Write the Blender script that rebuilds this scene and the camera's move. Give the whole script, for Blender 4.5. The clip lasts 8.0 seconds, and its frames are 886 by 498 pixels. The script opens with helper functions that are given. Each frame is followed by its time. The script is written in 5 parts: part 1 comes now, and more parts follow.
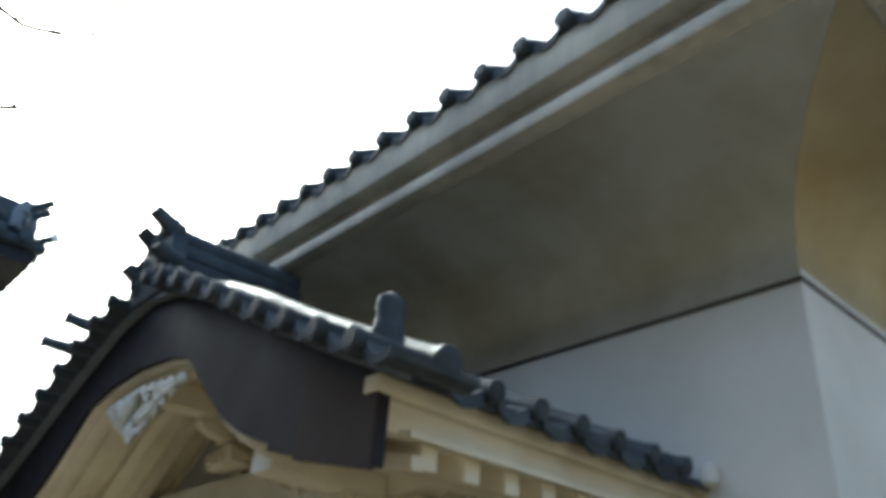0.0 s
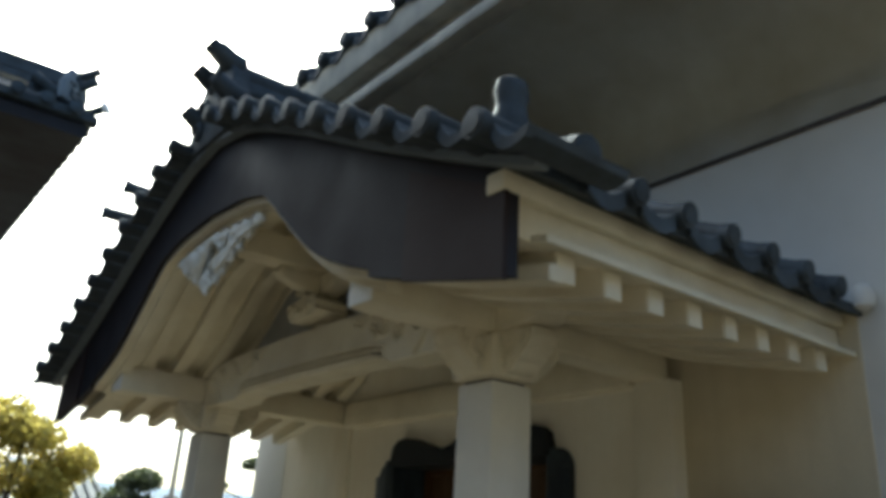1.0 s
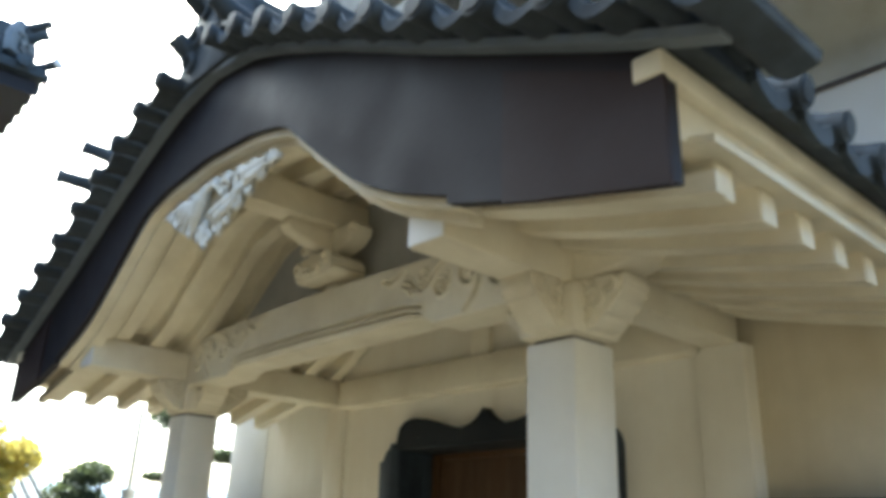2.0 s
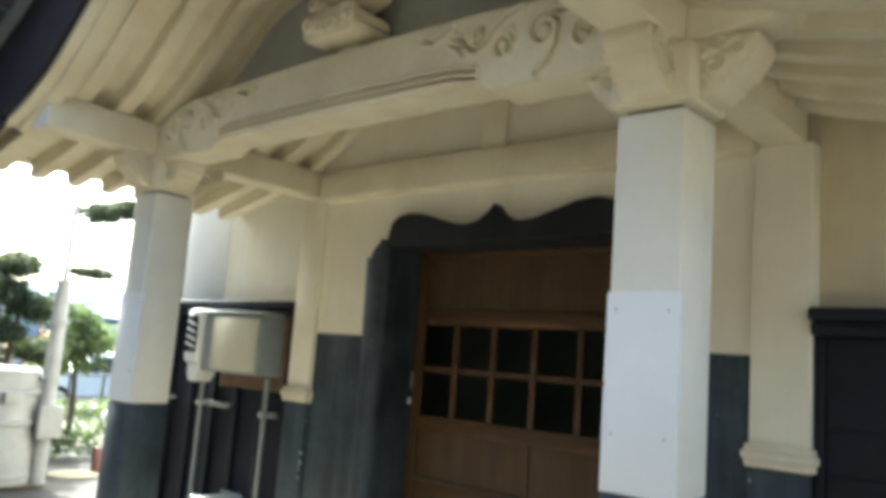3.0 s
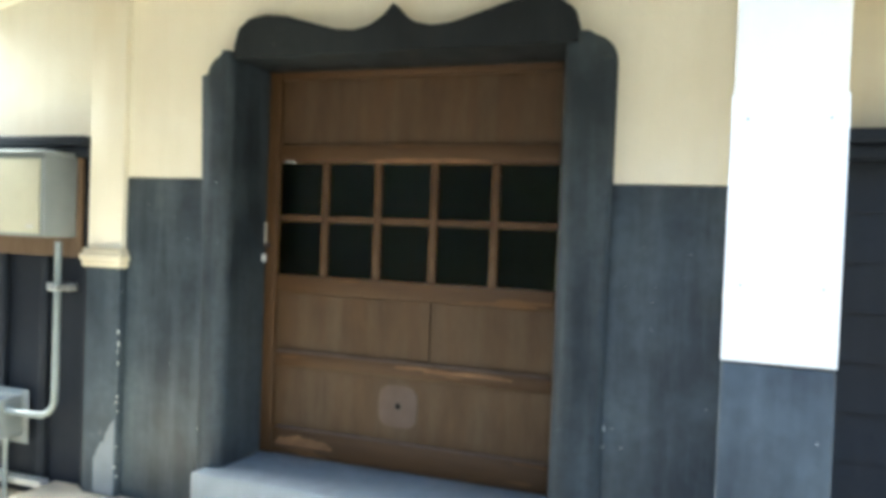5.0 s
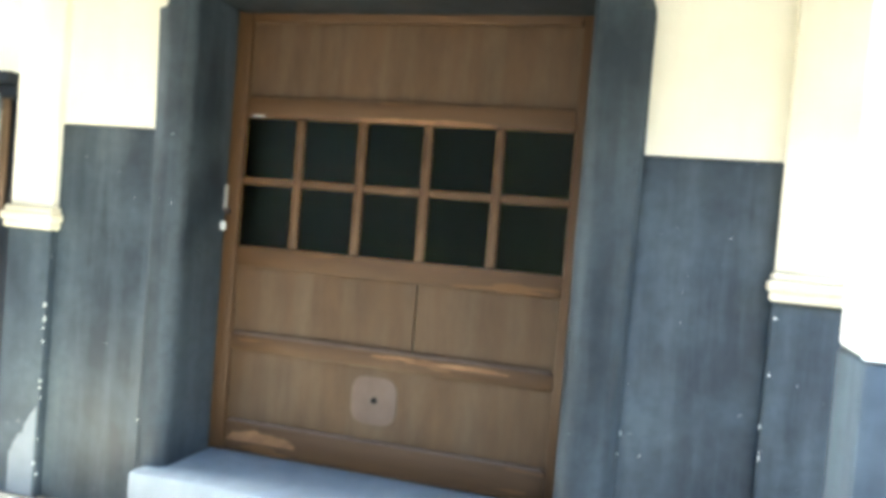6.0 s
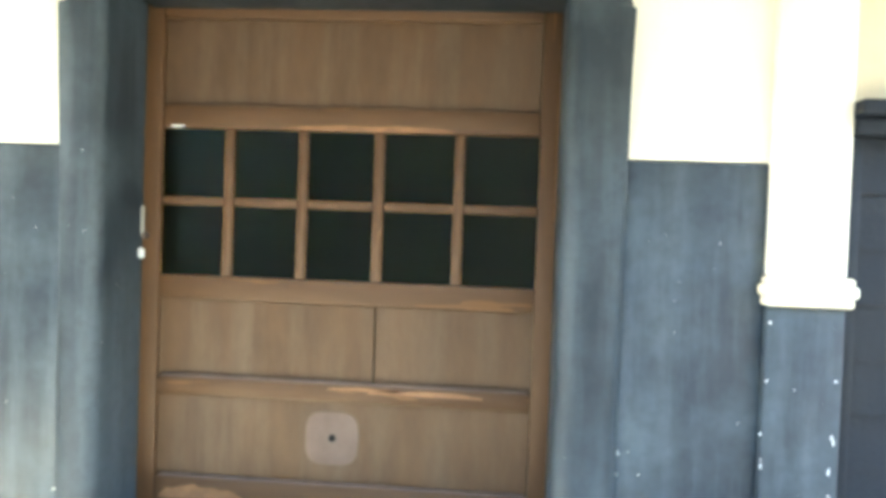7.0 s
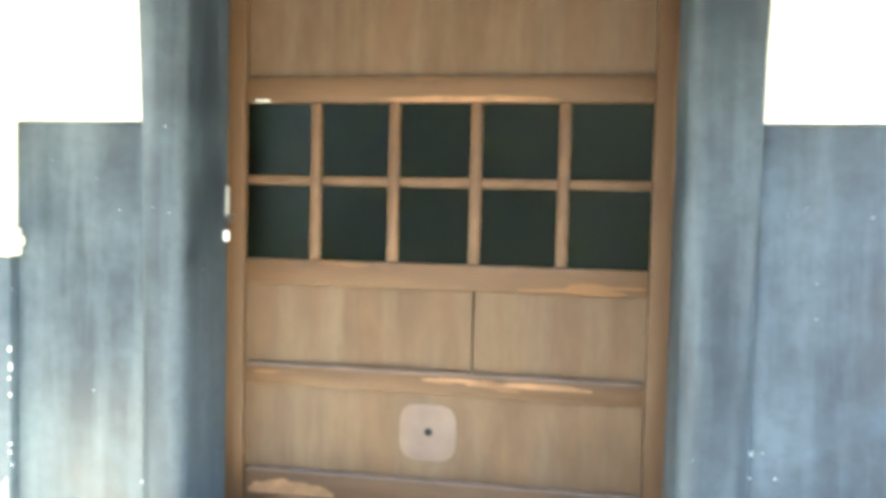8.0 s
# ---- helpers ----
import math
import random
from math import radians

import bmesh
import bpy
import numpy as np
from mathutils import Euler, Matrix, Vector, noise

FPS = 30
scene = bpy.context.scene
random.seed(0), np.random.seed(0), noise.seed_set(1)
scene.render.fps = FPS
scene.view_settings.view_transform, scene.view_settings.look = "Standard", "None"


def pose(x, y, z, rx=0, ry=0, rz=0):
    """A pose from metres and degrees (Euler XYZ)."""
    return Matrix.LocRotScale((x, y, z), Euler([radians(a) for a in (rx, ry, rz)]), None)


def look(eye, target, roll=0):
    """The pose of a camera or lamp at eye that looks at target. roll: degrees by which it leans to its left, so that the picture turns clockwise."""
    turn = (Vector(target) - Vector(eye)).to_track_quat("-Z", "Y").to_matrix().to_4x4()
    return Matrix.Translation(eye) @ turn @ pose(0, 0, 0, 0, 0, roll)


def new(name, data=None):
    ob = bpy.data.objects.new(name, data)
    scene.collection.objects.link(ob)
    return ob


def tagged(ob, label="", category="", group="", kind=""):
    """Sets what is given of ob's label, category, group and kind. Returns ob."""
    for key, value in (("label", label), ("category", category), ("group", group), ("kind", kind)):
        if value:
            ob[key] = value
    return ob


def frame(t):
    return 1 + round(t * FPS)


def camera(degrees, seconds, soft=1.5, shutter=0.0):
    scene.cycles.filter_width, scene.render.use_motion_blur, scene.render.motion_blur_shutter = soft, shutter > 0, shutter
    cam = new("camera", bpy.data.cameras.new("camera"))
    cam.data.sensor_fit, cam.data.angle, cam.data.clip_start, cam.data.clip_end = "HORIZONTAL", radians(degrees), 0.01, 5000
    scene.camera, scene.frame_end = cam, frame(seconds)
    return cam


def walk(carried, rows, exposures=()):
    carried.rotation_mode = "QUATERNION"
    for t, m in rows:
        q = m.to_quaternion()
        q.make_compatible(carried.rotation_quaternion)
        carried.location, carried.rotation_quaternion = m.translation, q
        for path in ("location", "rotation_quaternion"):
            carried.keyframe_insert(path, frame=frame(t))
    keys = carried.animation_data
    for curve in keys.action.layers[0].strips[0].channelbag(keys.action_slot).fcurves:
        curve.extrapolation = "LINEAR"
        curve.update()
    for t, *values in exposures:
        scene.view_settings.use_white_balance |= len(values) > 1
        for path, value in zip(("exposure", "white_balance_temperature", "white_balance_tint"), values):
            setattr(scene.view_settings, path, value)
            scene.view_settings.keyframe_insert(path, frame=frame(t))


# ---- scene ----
cam = camera(58.4, 8.0, soft=4.3, shutter=0.4)
PATH = [
    (0, (-0.179, 0.595, 1.765), (0.953, 1.924, 2.742), 4.5),
    (0.5, (-0.067, 0.918, 1.719), (1.023, 2.365, 2.568), 2.4),
    (0.6, (-0.052, 1.001, 1.71), (1.055, 2.45, 2.532), 2.4),
    (1, (0.027, 1.278, 1.671), (1.164, 2.764, 2.378), 3.3),
    (1.2, (-0.007, 1.417, 1.637), (1.166, 2.856, 2.383), 4.8),
    (2.3, (0.083, 2.379, 1.646), (1.359, 3.771, 2.304), 1.6),
    (2.5, (0.09, 2.535, 1.618), (1.398, 3.947, 2.162), 3.5),
    (2.7, (0.088, 2.715, 1.585), (1.456, 4.108, 2.016), 5.7),
    (3, (0.067, 2.929, 1.518), (1.548, 4.243, 1.801), 4.4),
    (3.1, (0.080, 2.976, 1.514), (1.593, 4.268, 1.760), 3.9),
    (3.5, (0.09, 3.229, 1.48), (1.706, 4.405, 1.567), 4.5),
    (3.7, (0.152, 3.349, 1.460), (1.808, 4.473, 1.512), 3.5),
    (4, (0.284, 3.553, 1.441), (1.988, 4.599, 1.518), 2.3),
    (4.5, (0.381, 3.915, 1.41), (2.139, 4.867, 1.44), 4.0),
    (5, (0.372, 4.245, 1.444), (2.24, 4.958, 1.391), 2.1),
    (5.2, (0.426, 4.345, 1.423), (2.306, 5.02, 1.334), 3.1),
    (6.3, (0.823, 4.841, 1.337), (2.778, 5.265, 1.298), 4.4),
    (6.5, (0.852, 4.968, 1.348), (2.828, 5.275, 1.316), 3.7),
    (7, (0.937, 5.214, 1.395), (2.929, 5.38, 1.339), 2.0),
    (7.5, (1.093, 5.287, 1.381), (3.078, 5.501, 1.254), 1.7),
    (8, (1.173, 5.371, 1.363), (3.142, 5.704, 1.265), 1.3),
]
STOPS = [(0.0, 1.8, 5650, -6), (0.6, 1.3, 5650, -6), (1.2, 1.4, 5650, -6), (2.3, 2.95, 5550, -5), (3.0, 2.95, 5600, -5), (3.5, 3.0, 5600, -5), (4.0, 3.55, 5500, -5), (4.5, 3.98, 5350, -5), (5.2, 4.53, 5300, -5), (6.3, 5.45, 5200, -5), (7.0, 5.77, 5250, -6), (8.0, 6.42, 5300, -6)]
walk(cam, [(t, look(eye, target, roll)) for t, eye, target, roll in PATH], STOPS)

# ---------------------------------------------------------------- light
SUN_AZ, SUN_EL = 9.0, 42.0        # degrees east of +y, and above the horizon
world = bpy.data.worlds.new("sky")
scene.world = world
world.use_nodes = True
wn = world.node_tree
sky = wn.nodes.new("ShaderNodeTexSky")
sky.sky_type, sky.sun_disc = "NISHITA", False
sky.sun_elevation, sky.sun_rotation = radians(SUN_EL), radians(SUN_AZ)
sky.air_density, sky.dust_density, sky.ozone_density = 0.8, 6.0, 0.6
wn.links.new(sky.outputs[0], wn.nodes["Background"].inputs[0])
wn.nodes["Background"].inputs[1].default_value = 0.15
sun = new("sun", bpy.data.lights.new("sun", "SUN"))
sun.data.energy, sun.data.angle, sun.data.color = 2.8, radians(0.6), (1.0, 0.94, 0.84)
a, e = radians(SUN_AZ), radians(SUN_EL)
sun.matrix_world = look((0, 0, 30), (-30 * math.sin(a) * math.cos(e), -30 * math.cos(a) * math.cos(e), 30 - 30 * math.sin(e)))

# ---------------------------------------------------------------- materials


def material(name, base, rough=0.7, metal=0.0, dirt=None, dirt_amount=0.5, scale=2.0, grain=60.0, bump=0.15, spec=0.5, stretch=(1, 1, 1), vary=0.0, streak=0.0, streak_colour=None, chips=None, chip_size=40.0, chip_cut=0.72, speck=0.35):
    """A surface with stains at a large scale, grain at a small one, optional vertical streaks and chips, and relief."""
    m = bpy.data.materials.new(name)
    m.use_nodes = True
    t = m.node_tree
    b = t.nodes["Principled BSDF"]
    add = t.nodes.new
    co = add("ShaderNodeTexCoord")
    mp = add("ShaderNodeMapping")
    mp.inputs["Scale"].default_value = stretch
    t.links.new(co.outputs["Object"], mp.inputs["Vector"])

    def tex(s, detail=4.0, vec=None, rgh=0.6):
        n = add("ShaderNodeTexNoise")
        n.inputs["Scale"].default_value = s
        n.inputs["Detail"].default_value = detail
        n.inputs["Roughness"].default_value = rgh
        t.links.new((vec or mp).outputs["Vector"], n.inputs["Vector"])
        return n

    def ramp(src, lo, hi):
        n = add("ShaderNodeMapRange")
        n.inputs["From Min"].default_value, n.inputs["From Max"].default_value = lo, hi
        t.links.new(src, n.inputs["Value"])
        return n.outputs["Result"]

    def mix(fac, one, two):
        n = add("ShaderNodeMix")
        n.data_type = "RGBA"
        t.links.new(fac, n.inputs[0])
        for k, v in ((6, one), (7, two)):
            if isinstance(v, tuple):
                n.inputs[k].default_value = (*v, 1)
            else:
                t.links.new(v, n.inputs[k])
        return n.outputs[2]

    def times(src, k):
        n = add("ShaderNodeMath")
        n.operation = "MULTIPLY"
        t.links.new(src, n.inputs[0])
        n.inputs[1].default_value = k
        return n.outputs[0]

    dirt = dirt or tuple(c * 0.6 for c in base)
    big, small = tex(scale), tex(grain, 3.0)
    col = mix(times(ramp(big.outputs[0], 0.38, 0.68), dirt_amount), base, dirt)
    if streak:
        mp2 = add("ShaderNodeMapping")
        mp2.inputs["Scale"].default_value = (6, 6, 0.6)
        t.links.new(co.outputs["Object"], mp2.inputs["Vector"])
        st = tex(1.6, 5.0, mp2)
        col = mix(times(ramp(st.outputs[0], 0.45, 0.75), streak), col, streak_colour or dirt)
    dark = tuple(c * 0.86 for c in base)
    col = mix(times(ramp(small.outputs[0], 0.45, 0.7), speck), col, dark)
    if chips:
        ch = tex(chip_size, 2.0)
        g = add("ShaderNodeMath")
        g.operation = "GREATER_THAN"
        g.inputs[1].default_value = chip_cut
        t.links.new(ch.outputs[0], g.inputs[0])
        col = mix(g.outputs[0], col, chips)
    if vary:
        oi = add("ShaderNodeObjectInfo")
        hv = add("ShaderNodeHueSaturation")
        t.links.new(ramp(oi.outputs["Random"], 0.0, 1.0), hv.inputs["Value"])
        k = hv.inputs["Value"].links[0].from_node
        k.inputs["To Min"].default_value, k.inputs["To Max"].default_value = 1 - vary, 1 + vary
        t.links.new(col, hv.inputs["Color"])
        col = hv.outputs["Color"]
    t.links.new(col, b.inputs["Base Color"])
    b.inputs["Metallic"].default_value = metal
    b.inputs["Specular IOR Level"].default_value = spec
    rr = ramp(big.outputs[0], 0.3, 0.7)
    rn = rr.node
    rn.inputs["To Min"].default_value, rn.inputs["To Max"].default_value = max(0.05, rough - 0.12), min(1, rough + 0.12)
    t.links.new(rr, b.inputs["Roughness"])
    bp = add("ShaderNodeBump")
    bp.inputs["Strength"].default_value, bp.inputs["Distance"].default_value = bump, 0.01
    t.links.new(small.outputs[0], bp.inputs["Height"])
    t.links.new(bp.outputs[0], b.inputs["Normal"])
    return m


M_CREAM = material("aged_cream_plaster", (0.83, 0.783, 0.655), 0.85, dirt=(0.68, 0.60, 0.445), dirt_amount=0.55, scale=1.1, grain=90, bump=0.1, streak=0.15, streak_colour=(0.58, 0.49, 0.33))
M_WALL = material("grey_white_plaster", (0.74, 0.73, 0.70), 0.85, dirt=(0.55, 0.53, 0.48), dirt_amount=0.6, scale=0.8, grain=70, bump=0.1)
M_SOFFIT = material("stained_eave_plaster", (0.86, 0.85, 0.78), 0.88, dirt=(0.58, 0.54, 0.42), dirt_amount=0.9, scale=1.0, grain=50, bump=0.1)
M_FASCIA = material("weathered_fascia_plaster", (0.50, 0.47, 0.39), 0.88, dirt=(0.22, 0.21, 0.19), dirt_amount=0.8, scale=1.4, grain=50, bump=0.15, streak=0.4, streak_colour=(0.20, 0.20, 0.19))
M_CARVE = material("white_carved_plaster", (0.76, 0.745, 0.67), 0.8, dirt=(0.55, 0.51, 0.42), dirt_amount=0.6, scale=14, grain=80, bump=0.06)
M_OCHRE = material("ochre_stained_plaster", (0.78, 0.69, 0.46), 0.88, dirt=(0.52, 0.40, 0.19), dirt_amount=0.7, scale=0.9, grain=50, bump=0.1)
M_DULLOCHRE = material("ochre_weathered_plaster", (0.66, 0.585, 0.42), 0.88, dirt=(0.48, 0.40, 0.25), dirt_amount=0.7, scale=1.2, grain=60, bump=0.1, streak=0.25, streak_colour=(0.44, 0.37, 0.24))
M_GROUNDSHADE = material("damp_brown_soil", (0.056, 0.044, 0.029), 0.95, dirt=(0.030, 0.024, 0.016), dirt_amount=0.9, scale=1.6, grain=16, bump=0.5)
M_WHITE = material("white_painted_post", (0.77, 0.745, 0.665), 0.6, dirt=(0.64, 0.61, 0.52), dirt_amount=0.6, scale=2.4, grain=50, bump=0.05, speck=0.15, streak=0.25, streak_colour=(0.60, 0.57, 0.50))
M_TRIM = material("cream_painted_carpentry", (0.75, 0.685, 0.52), 0.7, dirt=(0.52, 0.44, 0.295), dirt_amount=0.6, scale=2.3, grain=60, bump=0.12)
M_FRESH = material("fresh_white_plaster", (0.77, 0.77, 0.75), 0.8, dirt=(0.69, 0.68, 0.65), dirt_amount=0.4, scale=2, grain=80, bump=0.03, speck=0.12)
# paler than the cream, standing in for stronger light on the wall end
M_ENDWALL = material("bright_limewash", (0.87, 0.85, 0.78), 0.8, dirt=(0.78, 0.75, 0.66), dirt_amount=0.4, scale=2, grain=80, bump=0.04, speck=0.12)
M_DADO = material("worn_black_plaster", (0.0149, 0.0224, 0.0324), 0.58, dirt=(0.0664, 0.0863, 0.1004), dirt_amount=0.85, scale=2.6, grain=22, bump=0.12, streak=0.7, streak_colour=(0.0830, 0.1021, 0.1129), chips=(0.50, 0.50, 0.47), chip_size=34, chip_cut=0.76, speck=0.3)
M_JAMB = material("black_polished_plaster", (0.0123, 0.0176, 0.0238), 0.6, dirt=(0.0458, 0.0581, 0.0669), dirt_amount=0.85, scale=3.2, grain=22, bump=0.12, streak=0.75, streak_colour=(0.0660, 0.0801, 0.0880), chips=(0.45, 0.45, 0.42), chip_size=38, chip_cut=0.78, speck=0.3, spec=0.35)
M_HEAD = material("soot_black_plaster", (0.008, 0.010, 0.012), 0.65, dirt=(0.022, 0.026, 0.028), dirt_amount=0.8, scale=3.0, grain=22, bump=0.12, streak=0.4, streak_colour=(0.026, 0.030, 0.032), chips=(0.40, 0.40, 0.38), chip_size=38, chip_cut=0.79, speck=0.3, spec=0.3)
M_PANELGREY = material("weathered_grey_board", (0.46, 0.455, 0.43), 0.85, dirt=(0.33, 0.32, 0.29), dirt_amount=0.7, scale=2.6, grain=40, bump=0.15, streak=0.3)
M_FLOOR = material("tan_porch_concrete", (0.40, 0.345, 0.255), 0.9, dirt=(0.27, 0.225, 0.15), dirt_amount=0.8, scale=2.2, grain=30, bump=0.3)
M_DADO2 = material("black_stained_boards", (0.007, 0.009, 0.014), 0.62, dirt=(0.014, 0.018, 0.026), dirt_amount=0.6, scale=2.0, grain=40, bump=0.2, streak=0.4, streak_colour=(0.016, 0.020, 0.027), spec=0.3)
M_BARGE = material("dark_lacquered_board", (0.012, 0.010, 0.013), 0.66, dirt=(0.022, 0.016, 0.017), dirt_amount=0.6, scale=1.5, grain=40, bump=0.12, spec=0.3)
M_BARGE2 = material("brown_board_sheath", (0.025, 0.015, 0.014), 0.68, dirt=(0.030, 0.019, 0.017), dirt_amount=0.6, scale=2, grain=40, bump=0.12, spec=0.25)
M_TILE = material("smoked_roof_tile", (0.052, 0.064, 0.076), 0.66, dirt=(0.03, 0.032, 0.032), dirt_amount=0.7, scale=5, grain=70, bump=0.2, vary=0.25, spec=0.3)
M_WOOD = material("brown_door_wood", (0.0752, 0.0408, 0.0160), 0.55, dirt=(0.0448, 0.0256, 0.0120), dirt_amount=0.6, scale=3.0, grain=18, bump=0.2, stretch=(2.5, 2.5, 1.0), streak=0.65, streak_colour=(0.1010, 0.0720, 0.0440), spec=0.3)
M_STILE = material("worn_stile_wood", (0.0765, 0.0391, 0.0145), 0.5, dirt=(0.0476, 0.0247, 0.0102), dirt_amount=0.5, scale=2.2, grain=26, bump=0.2, stretch=(8, 8, 0.9), spec=0.3, chips=(0.115, 0.058, 0.021), chip_size=2.2, chip_cut=0.66)
M_RAIL = material("brown_rail_wood", (0.0782, 0.0399, 0.0145), 0.5, dirt=(0.0493, 0.0255, 0.0102), dirt_amount=0.6, scale=2.2, grain=26, bump=0.2, stretch=(8, 0.9, 8), spec=0.3, chips=(0.115, 0.058, 0.021), chip_size=2.2, chip_cut=0.66)
M_PLATE = material("faded_pink_patch", (0.112, 0.075, 0.053), 0.7, scale=6, grain=50, bump=0.1)
M_STEP = material("slate_grey_sill", (0.17, 0.19, 0.21), 0.7, dirt=(0.10, 0.11, 0.12), scale=4, grain=40, bump=0.2)
M_STONE = material("tan_plinth_stone", (0.36, 0.30, 0.20), 0.85, dirt=(0.22, 0.18, 0.11), scale=3, grain=30, bump=0.4)
M_GROUND = material("sandy_ground", (0.165, 0.140, 0.102), 0.95, dirt=(0.080, 0.070, 0.049), dirt_amount=0.9, scale=1.1, grain=14, bump=0.5)
M_GREY = material("grey_painted_metal", (0.24, 0.26, 0.26), 0.45, dirt=(0.17, 0.18, 0.18), scale=4, grain=30, bump=0.03)
M_PANEL = material("cream_metal_door", (0.50, 0.48, 0.36), 0.45, dirt=(0.40, 0.37, 0.26), scale=4, grain=30, bump=0.03)
M_PLASTIC = material("white_plastic", (0.72, 0.73, 0.72), 0.4, scale=4, grain=30, bump=0.02)
M_LID = material("pale_grey_plastic", (0.40, 0.42, 0.43), 0.45, scale=4, grain=30, bump=0.02)
M_PIPE = material("grey_conduit", (0.23, 0.26, 0.26), 0.4, scale=8, grain=40, bump=0.03)
M_STRUT = material("galvanised_strut", (0.55, 0.55, 0.52), 0.35, 0.6, scale=8, grain=40, bump=0.05)
M_BACK = material("raw_backing_board", (0.12, 0.075, 0.04), 0.75, scale=4, grain=30, bump=0.2, stretch=(1, 6, 1))
M_DARK = material("dark_vent_slot", (0.006, 0.006, 0.006), 0.8, spec=0.15)
M_IRON = material("old_iron", (0.12, 0.10, 0.09), 0.5, 0.7, scale=10, grain=60, bump=0.2)
# the room's dimness is put into this dark greenish tone
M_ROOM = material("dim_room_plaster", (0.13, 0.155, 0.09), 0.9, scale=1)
M_STRIP = material("dull_yellow_card", (0.88, 0.82, 0.16), 0.6, scale=6, grain=40, bump=0.02)
M_TANK = material("white_weathered_tank", (0.34, 0.325, 0.295), 0.7, dirt=(0.22, 0.205, 0.175), scale=3, grain=40, bump=0.1)
M_BARK = material("bark", (0.07, 0.052, 0.036), 0.9, scale=6, grain=30, bump=0.6)
M_FAR = material("far_house_wall", (0.66, 0.64, 0.60), 0.9, scale=1)
M_FARBLUE = material("far_blue_roof", (0.20, 0.28, 0.36), 0.7, scale=0.3)
M_HILL = material("far_wooded_hill", (0.12, 0.16, 0.17), 0.95, scale=0.05, grain=1.0)
M_CAR = material("pale_car_paint", (0.60, 0.68, 0.75), 0.25, scale=2, grain=20, bump=0.0)
M_GLASSDARK = material("dark_car_glass", (0.03, 0.04, 0.05), 0.1, scale=2, bump=0.0)
M_RUBBER = material("tyre_rubber", (0.02, 0.02, 0.02), 0.8)
M_SCREEN = material("dark_yard_boards", (0.10, 0.092, 0.078), 0.85, scale=0.8, grain=20, bump=0.2, streak=0.3)
M_WORN = material("bare_worn_wood", (0.21, 0.105, 0.038), 0.6, dirt=(0.11, 0.055, 0.022), dirt_amount=0.9, scale=12, grain=40, bump=0.15)
M_RED = material("rusty_red_paint", (0.17, 0.06, 0.045), 0.6, scale=8)


def leaf_material(name, base, glow):
    m = bpy.data.materials.new(name)
    m.use_nodes = True
    t = m.node_tree
    b = t.nodes["Principled BSDF"]
    g = t.nodes.new("ShaderNodeNewGeometry")
    r = t.nodes.new("ShaderNodeValToRGB")
    r.color_ramp.elements[0].color = (*[c * 0.6 for c in base], 1)
    r.color_ramp.elements[1].color = (*[c * 1.35 for c in base], 1)
    t.links.new(g.outputs["Random Per Island"], r.inputs[0])
    t.links.new(r.outputs[0], b.inputs["Base Color"])
    b.inputs["Roughness"].default_value = 0.6
    tr = t.nodes.new("ShaderNodeBsdfTranslucent")
    tr.inputs[0].default_value = (*glow, 1)
    mx = t.nodes.new("ShaderNodeMixShader")
    mx.inputs[0].default_value = 0.4
    t.links.new(b.outputs[0], mx.inputs[1])
    t.links.new(tr.outputs[0], mx.inputs[2])
    t.links.new(mx.outputs[0], t.nodes["Material Output"].inputs[0])
    return m


M_PINE = leaf_material("dark_green_needles", (0.050, 0.066, 0.036), (0.10, 0.12, 0.05))
M_GREEN = leaf_material("green_leaves", (0.075, 0.105, 0.04), (0.19, 0.25, 0.08))
M_SHRUB = leaf_material("russet_shrub_leaves", (0.22, 0.15, 0.11), (0.35, 0.24, 0.16))
M_YELLOW = leaf_material("yellow_green_leaves", (0.34, 0.30, 0.07), (0.70, 0.58, 0.14))

M_GLASS = bpy.data.materials.new("old_window_glass")
M_GLASS.use_nodes = True
_g = M_GLASS.node_tree
_b = _g.nodes["Principled BSDF"]
_b.inputs["Base Color"].default_value = (0.42, 0.51, 0.28, 1)
_b.inputs["Roughness"].default_value = 0.3
_b.inputs["Transmission Weight"].default_value = 1.0
_b.inputs["IOR"].default_value = 1.2

# ---------------------------------------------------------------- building helpers
PLACE = {}


def thing(name, at, label, category, group="", kind=""):
    ob = new(name)
    ob.location = at
    PLACE[ob] = Vector(at)
    return tagged(ob, label, category, group, kind)


def smooth_by_angle(bm, degrees=40):
    for f in bm.faces:
        f.smooth = True
    lim = radians(degrees)
    for ed in bm.edges:
        if len(ed.link_faces) == 2 and ed.calc_face_angle(0) > lim:
            ed.smooth = False


def part(name, bm, mat, parent=None, label="", kind="", smooth=True):
    """One mesh from bm (in world metres); a child of parent where one is given."""
    bmesh.ops.recalc_face_normals(bm, faces=bm.faces)
    if smooth:
        smooth_by_angle(bm)
    me = bpy.data.meshes.new(name)
    bm.to_mesh(me)
    bm.free()
    me.materials.append(mat)
    ob = new(name, me)
    PLACE[ob] = Vector((0, 0, 0))
    if parent is not None:
        ob.parent = parent
        ob.matrix_parent_inverse = Matrix.Translation(-PLACE[parent])
    return tagged(ob, label, kind=kind)


def again(ob, parent, m):
    """Another piece on the same mesh, moved by m, under parent."""
    c = bpy.data.objects.new(ob.name.split(".")[0], ob.data)
    scene.collection.objects.link(c)
    c.parent = parent
    c.matrix_parent_inverse = Matrix.Translation(-PLACE[parent])
    c.matrix_basis = m
    return c


